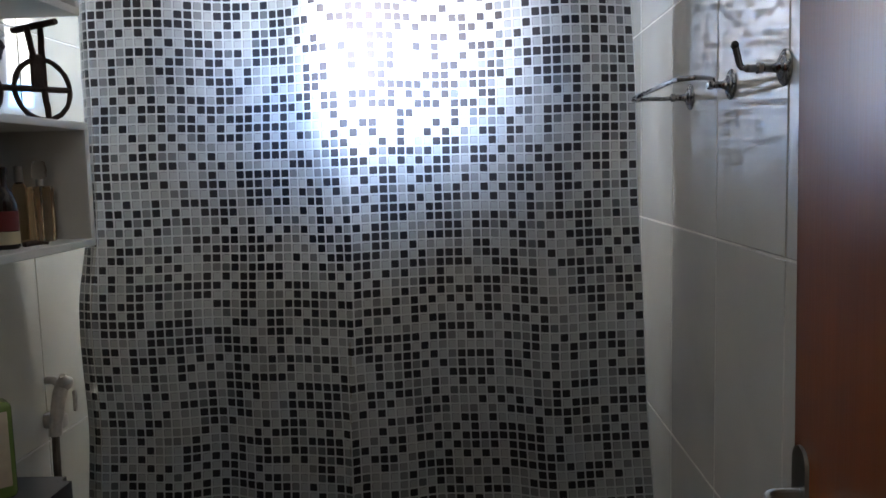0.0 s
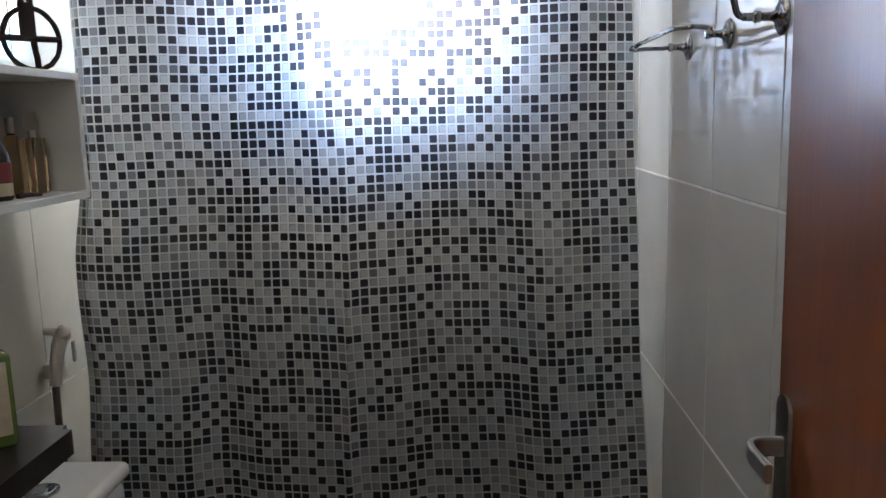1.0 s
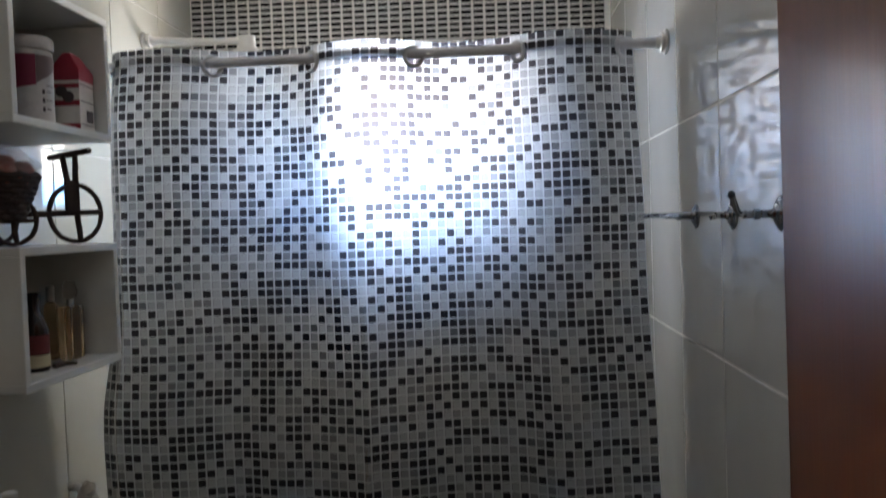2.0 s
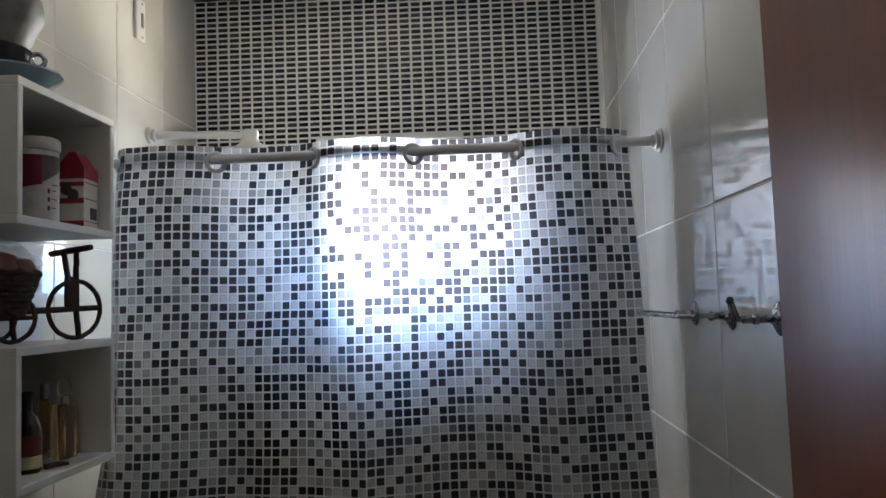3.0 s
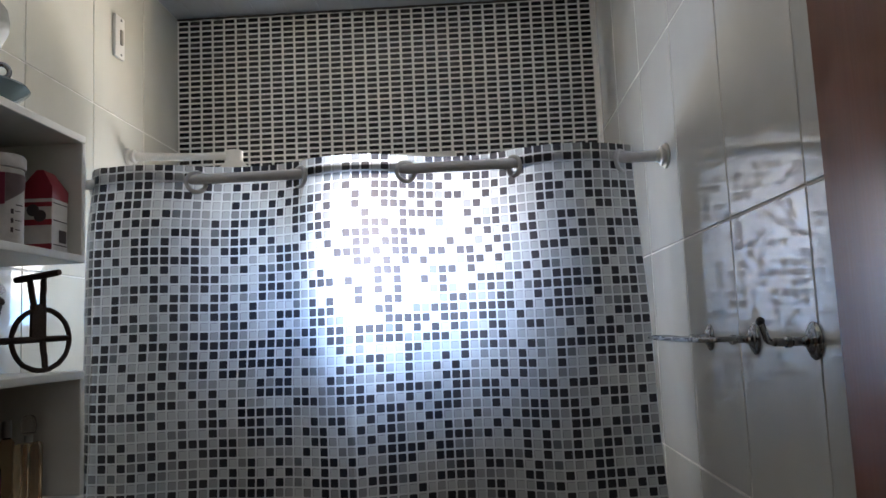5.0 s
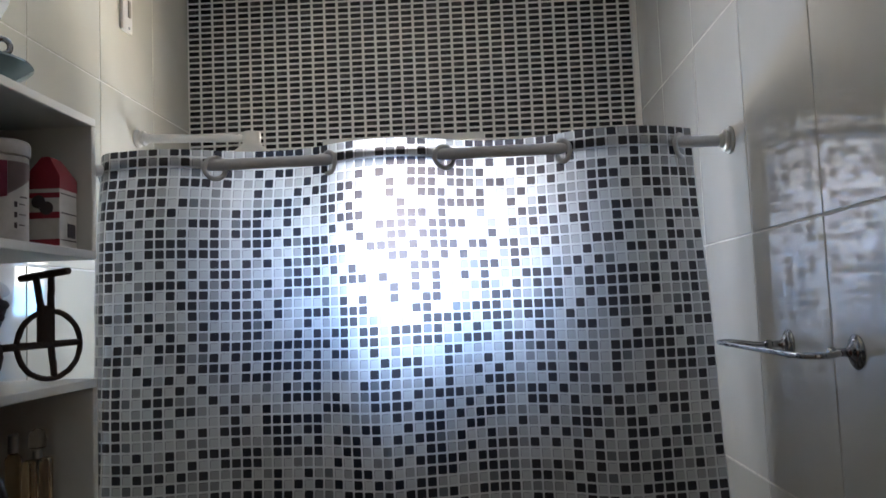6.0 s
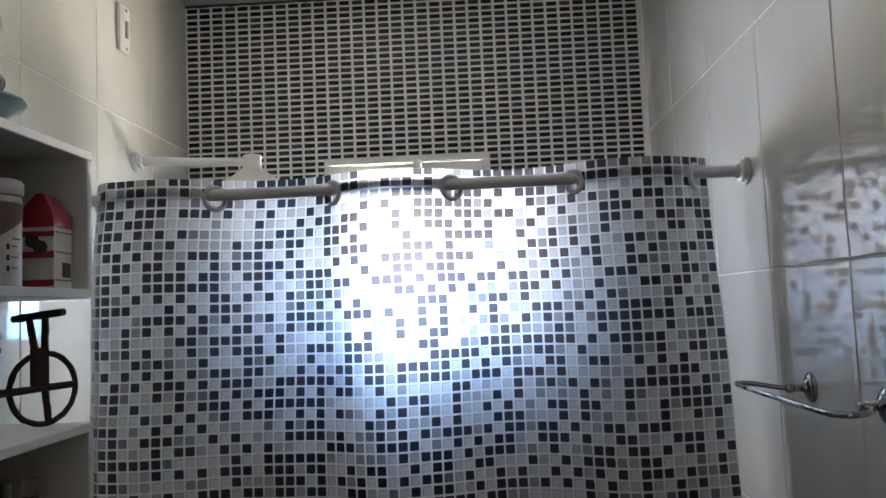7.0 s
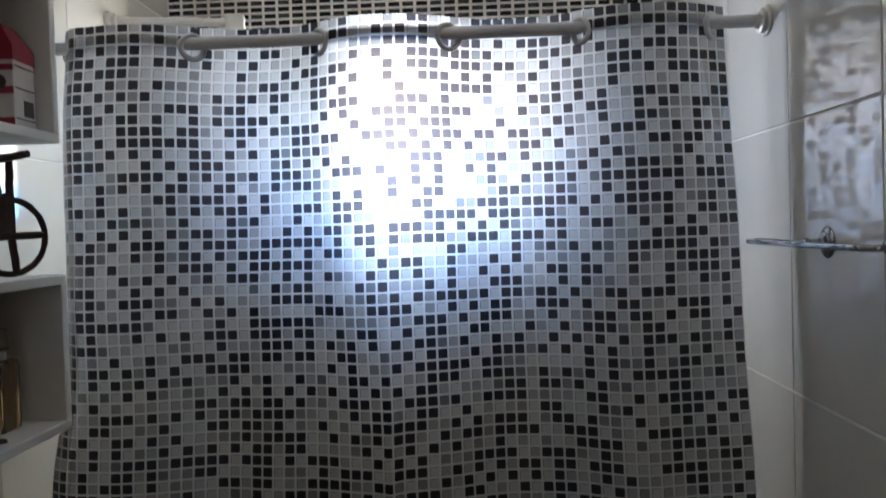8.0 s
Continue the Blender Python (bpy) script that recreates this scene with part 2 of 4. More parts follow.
def tube(points, radius, seg=12, bm=None, closed=False, flat=1.0):
    """A tube along points; radius is one number or one for each point."""
    bm = bm or bmesh.new()
    pts = [Vector(p) for p in points]
    rad = radius if isinstance(radius, (list, tuple)) else [radius] * len(pts)
    rings, ref = [], None
    for i, p in enumerate(pts):
        a = pts[i - 1] if i or closed else p
        b = pts[(i + 1) % len(pts)] if i + 1 < len(pts) or closed else p
        d = (b - a).normalized()
        if ref is None:
            ref = d.orthogonal().normalized()
        ref = (ref - d * ref.dot(d)).normalized()
        side = d.cross(ref)
        rings.append([bm.verts.new(p + rad[i] * (math.cos(2 * math.pi * k / seg) * ref + flat * math.sin(2 * math.pi * k / seg) * side)) for k in range(seg)])
    pairs = list(zip(rings, rings[1:])) + ([(rings[-1], rings[0])] if closed else [])
    for a, b in pairs:
        for k in range(seg):
            j = (k + 1) % seg
            bm.faces.new((a[k], a[j], b[j], b[k]))
    if not closed:
        bm.faces.new(rings[0][::-1])
        bm.faces.new(rings[-1])
    return bm


def smooth_path(points, n=8, closed=False):
    """Catmull-Rom through the points."""
    p = [Vector(q) for q in points]
    k = len(p)
    out = []
    for i in range(k if closed else k - 1):
        a, b, c, d = (p[(i - 1) % k], p[i], p[(i + 1) % k], p[(i + 2) % k]) if closed else (p[max(i - 1, 0)], p[i], p[i + 1], p[min(i + 2, k - 1)])
        for s in range(n):
            t = s / n
            out.append(0.5 * (2 * b + (c - a) * t + (2 * a - 5 * b + 4 * c - d) * t * t + (3 * b - a - 3 * c + d) * t ** 3))
    if not closed:
        out.append(p[-1])
    return out


def mesh_of(name, bm, material, soft=True):
    bmesh.ops.recalc_face_normals(bm, faces=bm.faces[:])
    me = bpy.data.meshes.new(name)
    bm.to_mesh(me)
    bm.free()
    me.materials.append(material)
    if soft:
        me.shade_smooth()
        me.set_sharp_from_angle(angle=radians(35))
    return me


def part(name, bm, material, parent, label=""):
    ob = new(name, mesh_of(name, bm, material))
    ob.parent = parent
    return tagged(ob, label)


def thing(name, label, category, group="", at=(0, 0, 0), turn=0.0, kind=""):
    ob = tagged(new(name), label, category, group, kind)
    ob.matrix_world = pose(*at, 0, 0, turn)
    return ob


def single(name, bm, material, label, category, kind="", group=""):
    return tagged(new(name, mesh_of(name, bm, material)), label, category, group, kind)


# ---- structure ----
TH = 0.14
wall_right = single("wall_right", boxes((RIGHT + 0.0016, RIGHT + TH, FRONT - TH, BACK + TH, -0.1, TOP)), M_GROUT, "white glazed ceramic tile wall with thin grout joints", "wall", "structure")
wall_left = single("wall_left", boxes((LEFT - TH, LEFT - 0.0016, FRONT - TH, BACK + TH, -0.1, TOP)), M_GROUT, "cream glazed ceramic tile wall behind the white shelves", "wall", "structure")
wall_back = single("wall_back", boxes(
    (LEFT - 0.006, WX0, BACK + 0.003, BACK + TH, -0.1, TOP), (WX1, RIGHT + 0.006, BACK + 0.003, BACK + TH, -0.1, TOP),
    (WX0, WX1, BACK + 0.003, BACK + TH, -0.1, WZ0), (WX0, WX1, BACK + 0.003, BACK + TH, WZ1, TOP)), M_MOSGROUT,
    "shower wall of black and grey mosaic in pale grout", "wall", "structure")
DX0, DX1, DZ = -0.46, 0.312, 2.12
wall_front = single("wall_front", boxes(
    (LEFT - 0.006, DX0, FRONT - TH, FRONT, -0.1, TOP), (DX1, RIGHT + 0.006, FRONT - TH, FRONT, -0.1, TOP),
    (DX0, DX1, FRONT - TH, FRONT, DZ, TOP)), M_PLASTER, "plastered wall with the open doorway", "wall", "structure")
floor = single("floor", boxes((LEFT - TH, RIGHT + TH, FRONT - 1.7, BACK + TH, -0.2, -0.1)), M_FLOOR, "beige ceramic bathroom floor", "floor", "structure")
floor_screed = single("floor_trim", boxes((LEFT - 0.006, RIGHT + 0.006, FRONT - TH - 1.4, BACK + 0.003, -0.1, -0.001)), M_FLOOR, "beige ceramic floor surface", "floor", "structure")
boards = [(LEFT - TH + 0.0985 * k, min(LEFT - TH + 0.0985 * k + 0.0974, RIGHT + TH), FRONT - 1.7, BACK + TH, TOP, TOP + 0.010) for k in range(16)]
ceiling = single("ceiling", boxes(*boards, (LEFT - TH, RIGHT + TH, FRONT - 1.7, BACK + TH, TOP + 0.0105, TOP + 0.08)), M_CEIL, "pale grey ceiling of narrow plastic boards", "ceiling", "structure")
hall = single("wall_hall", boxes(
    (LEFT - TH, LEFT - 0.006, FRONT - 1.7, FRONT - TH, -0.1, TOP), (RIGHT + 0.006, RIGHT + TH, FRONT - 1.7, FRONT - TH, -0.1, TOP),
    (LEFT - TH, RIGHT + TH, FRONT - 1.84, FRONT - 1.7, -0.1, TOP)), M_PLASTER, "plain plastered hall walls outside the door", "wall", "structure")
ground = single("ground", boxes((-60, 60, -60, 60, -0.3, -0.2)), plain("dry_yard_ground", (0.34, 0.28, 0.2), 0.9, vary=0.3, scale=0.8, bump=0.4), "bare ground of the yard outside the window", "ground", "structure")
corner_trim = single("trim_corner", boxes((RIGHT - 0.013, RIGHT, BACK - 0.004, BACK + 0.003, 0, TOP), bevel=0.001), M_MOSGROUT, "pale corner strip beside the mosaic", "trim", "structure")
top_gap = single("trim_ceiling_joint", tube([(LEFT + i * (RIGHT - LEFT) / 60, BACK - 0.001, TOP - 0.002 + 0.003 * noise.noise((i * 0.7, 3, 1))) for i in range(61)], [0.004 + 0.002 * noise.noise((i * 0.9, 8, 2)) for i in range(61)], 6), plain("dark_joint", (0.05, 0.045, 0.04), 0.9, vary=0.3), "dark uneven joint between mosaic and ceiling", "trim", "structure")

# ---- window in the shower wall ----
window = tagged(new("window_1"), "small white two-pane window behind the curtain", "window", "", "structure")
WM = -0.258


def frame_bars(x0, x1, z0, z1, y0, y1, w):
    return boxes((x0, x1, y0, y1, z1 - w, z1), (x0, x1, y0, y1, z0, z0 + w), (x0, x0 + w, y0, y1, z0 + w, z1 - w), (x1 - w, x1, y0, y1, z0 + w, z1 - w), bevel=0.0015, seg=1)


part("window_frame", frame_bars(WX0 - 0.004, WX1 + 0.004, WZ0, WZ1 + 0.004, BACK - 0.012, BACK + 0.075, 0.020), M_ALU, window)
part("mullion", boxes((WM - 0.011, WM + 0.011, BACK - 0.016, BACK + 0.065, WZ0 + 0.014, WZ1 - 0.010), bevel=0.002), M_ALU, window)
for x0, x1, y0 in ((WX0 + 0.010, WM - 0.011, BACK + 0.006), (WM + 0.011, WX1 - 0.010, BACK - 0.007)):
    sash = part("sash", frame_bars(x0 + 0.002, x1 - 0.002, WZ0 + 0.016, WZ1 - 0.018, y0, y0 + 0.025, 0.030), M_ALU, window)
    pane = part("pane", boxes((x0 + 0.032, x1 - 0.032, y0 + 0.010, y0 + 0.014, WZ0 + 0.046, WZ1 - 0.048)), M_PANE, sash)
    pane.visible_shadow = False
part("window_sill", boxes((WX0 - 0.01, WX1 + 0.01, BACK - 0.02, BACK + 0.002, WZ0 - 0.022, WZ0 - 0.001), bevel=0.003), M_CERAMIC, window)

# ---- shower curtain on its rod ----
ROD_Y, ROD_Z = 1.712, 1.868
RING_X = [-0.796, -0.582, -0.364, -0.144, 0.076, 0.296]
CELL = 0.0194


def curtain_xy(s, z):
    """Place of the cloth at share s of its width and height z."""
    low = max(0.0, min(1.0, (1.88 - z) / 1.25))
    lean = 0.045 * (1.88 - z)  # the cloth hangs a little towards the room
    flare = max(0.0, min(1.0, (1.38 - z) / 0.28))
    flare = flare * flare * (3 - 2 * flare)
    near = 1 - lean / 1.64
    left = near * 1.03 * (-0.793 - 0.018 * max(0.0, min(1.0, (1.85 - z) / 0.25)) - 0.032 * flare - 0.035 * max(0.0, 1.0 - z)) + 0.003 * math.sin(17 * z)
    right = near * (0.323 + 0.034 * (1.85 - z) + 0.03 * max(0.0, 1.0 - z)) + 0.002 * math.sin(13 * z)
    x = left + (right - left) * s
    amp = 0.034 * (1 - 0.74 * min(1, low * 1.2))
    y = ROD_Y - lean - amp * math.tanh(0.8 * math.sin(math.pi * max(0.25, (x + 0.806) / 0.2204))) / 0.664
    # broad folds that grow downwards, and one sharp crease
    y += low * (0.010 * math.sin(9.0 * x + 1.3) + 0.006 * math.sin(23.0 * x + 2.0 * z) + 0.0035 * math.sin(41.0 * x - 1.5 * z))
    k = min(1.0, max(0.0, (1.45 - z) / 0.3))
    y -= 0.020 * k * math.exp(-abs(x + 0.268 + 0.01 * math.sin(4 * z)) / 0.022)
    y += 0.004 * noise.noise((x * 6, z * 5, 0.3))
    # the ends turn back a little
    y += (0.045 - 0.025 * flare) * max(0.0, 1 - (x - left) / 0.05) ** 2
    return x, y


def curtain_mesh():
    nx, nz = 300, 130
    z0, z1 = 0.12, 1.897
    bm = bmesh.new()
    layer = bm.loops.layers.uv.new("UVMap")
    grid, uvs = [], []
    for j in range(nz + 1):
        z = z0 + (z1 - z0) * j / nz
        row = [Vector((*curtain_xy(i / nx, z), z)) for i in range(nx + 1)]
        arc = [0.0]
        for a, b in zip(row, row[1:]):
            arc.append(arc[-1] + (b - a).length)
        total = arc[-1]
        sag = 0.010 * math.sin(5 * z)
        grid.append([bm.verts.new(p) for p in row])
        uvs.append([(62.0 * a / total, z / CELL + 0.07 * math.sin(11 * p.x + sag) + (1 - z / 2) * (0.10 * math.sin(29 * p.x + 3 * z) + 0.06 * math.sin(13 * p.x - 2.2 * z + 1.0))) for a, p in zip(arc, row)])
    for j in range(nz):
        for i in range(nx):
            f = bm.faces.new((grid[j][i], grid[j][i + 1], grid[j + 1][i + 1], grid[j + 1][i]))
            for lp, (a, b) in zip(f.loops, ((j, i), (j, i + 1), (j + 1, i + 1), (j + 1, i))):
                lp[layer].uv = uvs[a][b]
    return bm


curtain = thing("shower_curtain", "translucent vinyl shower curtain printed with black, grey and white squares", "shower curtain", at=(0, ROD_Y, ROD_Z))
cloth = part("cloth", curtain_mesh(), M_CURTAIN, curtain)
cloth.matrix_parent_inverse = curtain.matrix_world.inverted()
if sum(p.normal.y for p in cloth.data.polygons) < 0:  # the outer face is turned to the window
    cloth.data.flip_normals()
cloth.data.shade_smooth()
RING_TURN = [-40, 38, -47, 31, -48, 50]
for rx, turn in zip(RING_X, RING_TURN):
    tan = Vector((math.cos(radians(turn)), math.sin(radians(turn)), 0))
    bm = tube([Vector((rx, ROD_Y, ROD_Z - 0.006)) + 0.0205 * (math.cos(a) * tan + math.sin(a) * Vector((0, 0, 1))) for a in [2 * math.pi * k / 28 for k in range(28)]], 0.0046, 10, closed=True)
    ring = part("eyelet_ring", bm, M_RING, curtain, "grey plastic eyelet ring")
    ring.matrix_parent_inverse = curtain.matrix_world.inverted()

rod = thing("curtain_rod", "grey metal curtain rod with white round wall flanges", "curtain rod", at=(RIGHT, ROD_Y, ROD_Z))


def put_part(name, bm, mat, parent, label=""):
    ob = part(name, bm, mat, parent, label)
    ob.matrix_parent_inverse = parent.matrix_world.inverted()
    return ob


put_part("bar", tube([(LEFT + 0.004, ROD_Y, ROD_Z), (RIGHT - 0.004, ROD_Y, ROD_Z)], 0.0108, 18), M_ROD, rod)
for fx, sgn in ((RIGHT, -1), (LEFT, 1)):
    m = Matrix.Translation((fx, ROD_Y, ROD_Z)) @ Matrix.Rotation(radians(90 * sgn), 4, "Y")
    put_part("flange", lathe([(0.025, 0.0), (0.0265, 0.002), (0.025, 0.005), (0.015, 0.006), (0.015, 0.009), (0.0205, 0.010), (0.0205, 0.013), (0.0135, 0.015), (0.0125, 0.022), (0.011, 0.023)], 26, m), M_WHITEPLASTIC, rod, "off-white plastic wall flange")

# ---- shower head on its arm ----
shower = thing("electric_shower_head", "white plastic electric shower head on a wall arm", "shower head", at=(LEFT, 2.10, 2.004))
SY = 2.10
mw = Matrix.Translation((LEFT, SY, 2.018)) @ Matrix.Rotation(radians(90), 4, "Y")
put_part("wall_rose", lathe([(0.022, 0.0), (0.0235, 0.004), (0.021, 0.008), (0.0135, 0.010), (0.0135, 0.014), (0.018, 0.016), (0.018, 0.021), (0.0125, 0.024), (0.0115, 0.034)], 26, mw), M_WHITEPLASTIC, shower)
put_part("arm", tube([(LEFT + 0.02, SY, 2.018), (-0.76, SY, 2.012), (-0.632, SY, 2.006)], [0.0115, 0.0098, 0.0095], 16), M_WHITEPLASTIC, shower)
put_part("head", lathe([(0.02, 0.019), (0.024, 0.019), (0.026, 0.015), (0.025, -0.006), (0.029, -0.014), (0.056, -0.032), (0.082, -0.046), (0.092, -0.056), (0.092, -0.105), (0.080, -0.130), (0.02, -0.132)], 34, Matrix.Translation((-0.622, SY, 2.001)) @ Matrix.Diagonal((0.86, 0.86, 1, 1))), M_WHITEPLASTIC, shower)

# ---- switch plate high on the tiles ----
plate = thing("switch_plate", "white plastic electric plate with a narrow rocker on the tiles", "switch", at=(LEFT, 2.05, 2.32))
put_part("cover", boxes((LEFT, LEFT + 0.010, 2.012, 2.064, 2.262, 2.374), bevel=0.004), M_WHITEPLASTIC, plate)
put_part("rocker", boxes((LEFT + 0.008, LEFT + 0.014, 2.036, 2.048, 2.298, 2.338), bevel=0.002), plain("grey_rocker", (0.30, 0.28, 0.24), 0.5), plate, "grey rocker")
for z in (2.272, 2.364):
    put_part("screw", lathe([(0.0035, 0), (0.0035, 0.002), (0.002, 0.003)], 10, Matrix.Translation((LEFT + 0.0095, 2.042, z)) @ Matrix.Rotation(radians(90), 4, "Y")), M_STEEL, plate)

# ---- towel rail and hook on the tiles ----
RZ = 1.503


def wall_rose(parent, y):
    m = Matrix.Translation((RIGHT, y, RZ)) @ Matrix.Rotation(radians(-90), 4, "Y")
    return put_part("rose", lathe([(0.0225, 0.0), (0.0228, 0.002), (0.0205, 0.004), (0.0150, 0.0055), (0.0140, 0.0075), (0.0075, 0.010), (0.0055, 0.016), (0.0055, 0.027), (0.0072, 0.029), (0.0072, 0.035), (0.005, 0.037)], 26, m), M_CHROME, parent)


rail = thing("towel_loop", "chrome wire towel loop on two round wall roses", "towel rail", at=(RIGHT, 1.39, RZ))
wall_rose(rail, 1.500)
wall_rose(rail, 1.279)
LZ = RZ + 0.003
loop = smooth_path([(0.358, 1.500, RZ), (0.345, 1.520, RZ), (0.322, 1.556, LZ), (0.307, 1.574, LZ), (0.298, 1.562, LZ), (0.293, 1.52, LZ), (0.290, 1.40, LZ), (0.289, 1.23, LZ), (0.296, 1.203, LZ), (0.318, 1.198, LZ), (0.342, 1.225, LZ), (0.358, 1.279, RZ)], 6)
put_part("wire", tube(loop, 0.0038, 10), M_CHROME, rail)
hook = thing("towel_hook", "chrome bent towel hook on a round wall rose", "hook", at=(RIGHT, 1.075, RZ))
wall_rose(hook, 1.075)
put_part("arm", tube(smooth_path([(RIGHT - 0.03, 1.075, RZ), (RIGHT - 0.046, 1.075, RZ), (RIGHT - 0.057, 1.071, RZ + 0.003), (RIGHT - 0.064, 1.061, RZ + 0.013), (RIGHT - 0.071, 1.050, RZ + 0.025)], 6), [0.0052] * 8 + [0.0042] * 17, 12), M_CHROME, hook)
put_part("tip", lathe([(0.003, -0.004), (0.0047, -0.003), (0.0047, 0.002), (0.003, 0.004)], 14, Matrix.Translation((RIGHT - 0.0715, 1.0495, RZ + 0.0258)) @ Matrix.Rotation(radians(60), 4, "X")), plain("dark_rubber", (0.03, 0.03, 0.03), 0.5), hook, "dark end cap")

# ---- door, open against the tiled wall ----
FX, FY = 0.268, 0.742
door = thing("door_1", "varnished red-brown wooden door standing open along the tiles", "door", kind="structure", at=(0.292, -0.12, 0.0))
put_part("leaf", boxes((FX, FX + 0.035, -0.10, FY, 0.008, 2.10), bevel=0.002), M_DOOR, door)
bm = bmesh.new()
PY, PHALF = 0.7250, 0.0155
outline = [(PY + PHALF * math.cos(a), (1.1300 if a < math.pi else 0.985) + PHALF * math.sin(a)) for a in [math.pi * (k + 0.5) / 12 for k in range(24)]]
back_ring = [bm.verts.new((FX, y, z)) for y, z in outline]
front_ring = [bm.verts.new((FX - 0.0030, PY + (y - PY) * 0.90, z)) for y, z in outline]
bm.faces.new(front_ring)
for k in range(24):
    bm.faces.new((back_ring[k], back_ring[(k + 1) % 24], front_ring[(k + 1) % 24], front_ring[k]))
put_part("handle_plate", bm, plain("tarnished_metal", (0.20, 0.19, 0.175), 0.30, metal=1.0, vary=0.2, scale=40.0), door, "dull metal handle plate")


def strap(points, half, thick):
    """A flat upright strap along points in one level plane, its corners eased."""
    bm = bmesh.new()
    pts = [Vector(p) for p in points]
    rings = []
    for i, p in enumerate(pts):
        d = (pts[min(i + 1, len(pts) - 1)] - pts[max(i - 1, 0)]).normalized()
        side = Vector((-d.y, d.x, 0)).normalized()
        rings.append([bm.verts.new(p + side * u * thick + Vector((0, 0, w * half))) for u, w in ((-1, -0.8), (-0.6, -1), (0.6, -1), (1, -0.8), (1, 0.8), (0.6, 1), (-0.6, 1), (-1, 0.8))])
    for a, b in zip(rings, rings[1:]):
        for i in range(8):
            bm.faces.new((a[i], a[(i + 1) % 8], b[(i + 1) % 8], b[i]))
    bm.faces.new(rings[0][::-1])
    bm.faces.new(rings[-1])
    return bm


lever = smooth_path([(FX - 0.002, 0.722, 1.100), (FX - 0.018, 0.7225, 1.100), (FX - 0.027, 0.721, 1.100), (FX - 0.033, 0.714, 1.100), (FX - 0.0345, 0.704, 1.0995), (FX - 0.034, 0.690, 1.099), (FX - 0.033, 0.672, 1.098)], 6)
put_part("handle", strap(lever, 0.0085, 0.0032), M_STEEL, door, "dull metal lever handle")
door.matrix_world = pose(0.3045, -0.12, 0.0, 0, -0.47, 0)  # hung a little out of plumb
jamb = single("door_frame", boxes((DX1 - 0.005, DX1 + 0.03, FRONT - TH - 0.01, FRONT + 0.012, 0, DZ + 0.03), (DX0 - 0.03, DX0 + 0.005, FRONT - TH - 0.01, FRONT + 0.012, 0, DZ + 0.03), (DX0 + 0.005, DX1 - 0.005, FRONT - TH - 0.01, FRONT + 0.012, DZ - 0.005, DZ + 0.03), bevel=0.002), M_DOOR, "red-brown wooden door frame", "door frame", "structure")

# ---- two white box shelves on the cream tiles ----
SX1, SY0, SY1, T = -0.712, 1.192, 1.506, 0.014


def box_shelf(z0, z1, label):
    sh = thing("box_shelf", label, "wall shelf", "white box shelves", at=(LEFT, (SY0 + SY1) / 2, z0))
    put_part("top_board", boxes((LEFT, SX1, SY0, SY1, z1 - T, z1), bevel=0.0012, seg=1), M_BOARD, sh)
    put_part("bottom_board", boxes((LEFT, SX1, SY0, SY1, z0, z0 + T), bevel=0.0012, seg=1), M_BOARD, sh)
    put_part("side_board", boxes((LEFT, SX1, SY0, SY0 + T, z0 + T, z1 - T), bevel=0.0012, seg=1), M_BOARD, sh)
    put_part("side_board", boxes((LEFT, SX1, SY1 - T, SY1, z0 + T, z1 - T), bevel=0.0012, seg=1), M_BOARD, sh)
    put_part("back_board", boxes((LEFT + 0.001, LEFT + 0.006, SY0 + T, SY1 - T, z0 + T, z1 - T)), M_BOARDBACK, sh, "beige back board")
    return sh


UZ0, UZ1, LZ0, LZ1 = 1.681, 1.914, 1.262, 1.489
box_shelf(UZ0, UZ1, "white open box shelf holding a tub and a carton")
box_shelf(LZ0, LZ1, "white open box shelf holding perfume bottles")

# ---- things on and in the shelves ----
def col(name, c, rough=0.45, **kw):
    return plain(name, c, rough, vary=kw.pop("vary", 0.1), scale=kw.pop("scale", 30.0), **kw)


M_LABEL_PINK = col("magenta_label", (0.34, 0.045, 0.09))
M_LABEL_VIOLET = col("grey_violet_label", (0.24, 0.17, 0.17))
M_PAPER = col("printed_white_carton", (0.60, 0.57, 0.54), 0.55)
M_RED = col("crimson_carton", (0.27, 0.018, 0.034), 0.4)
M_INK = col("dark_print", (0.06, 0.045, 0.05), 0.6)
M_GREEN = col("green_plastic", (0.10, 0.22, 0.02), 0.4)
M_AMBER = glass("amber_glass", (0.86, 0.66, 0.42), 0.05)
M_DARKGLASS = col("dark_brown_bottle", (0.018, 0.009, 0.007), 0.12)
M_BLUEGLASS = plain("blue_grey_glass", (0.18, 0.26, 0.29), 0.10, vary=0.15, scale=10.0, trans=0.35)
M_SMOKE = plain("smoky_grey_glass", (0.17, 0.17, 0.145), 0.55, vary=0.45, scale=22.0, bump=0.4, bump_scale=40, trans=0.15, spec=0.3)
M_CELLO = plain("cellophane", (0.75, 0.72, 0.70), 0.12, vary=0.1, bump=0.5, bump_scale=30)
M_CELLO.node_tree.nodes["Principled BSDF"].inputs["Alpha"].default_value = 0.22
M_FRUIT = plain("dried_red_fruit", (0.30, 0.06, 0.030), 0.6, vary=0.35, scale=40.0, bump=0.6, bump_scale=90)

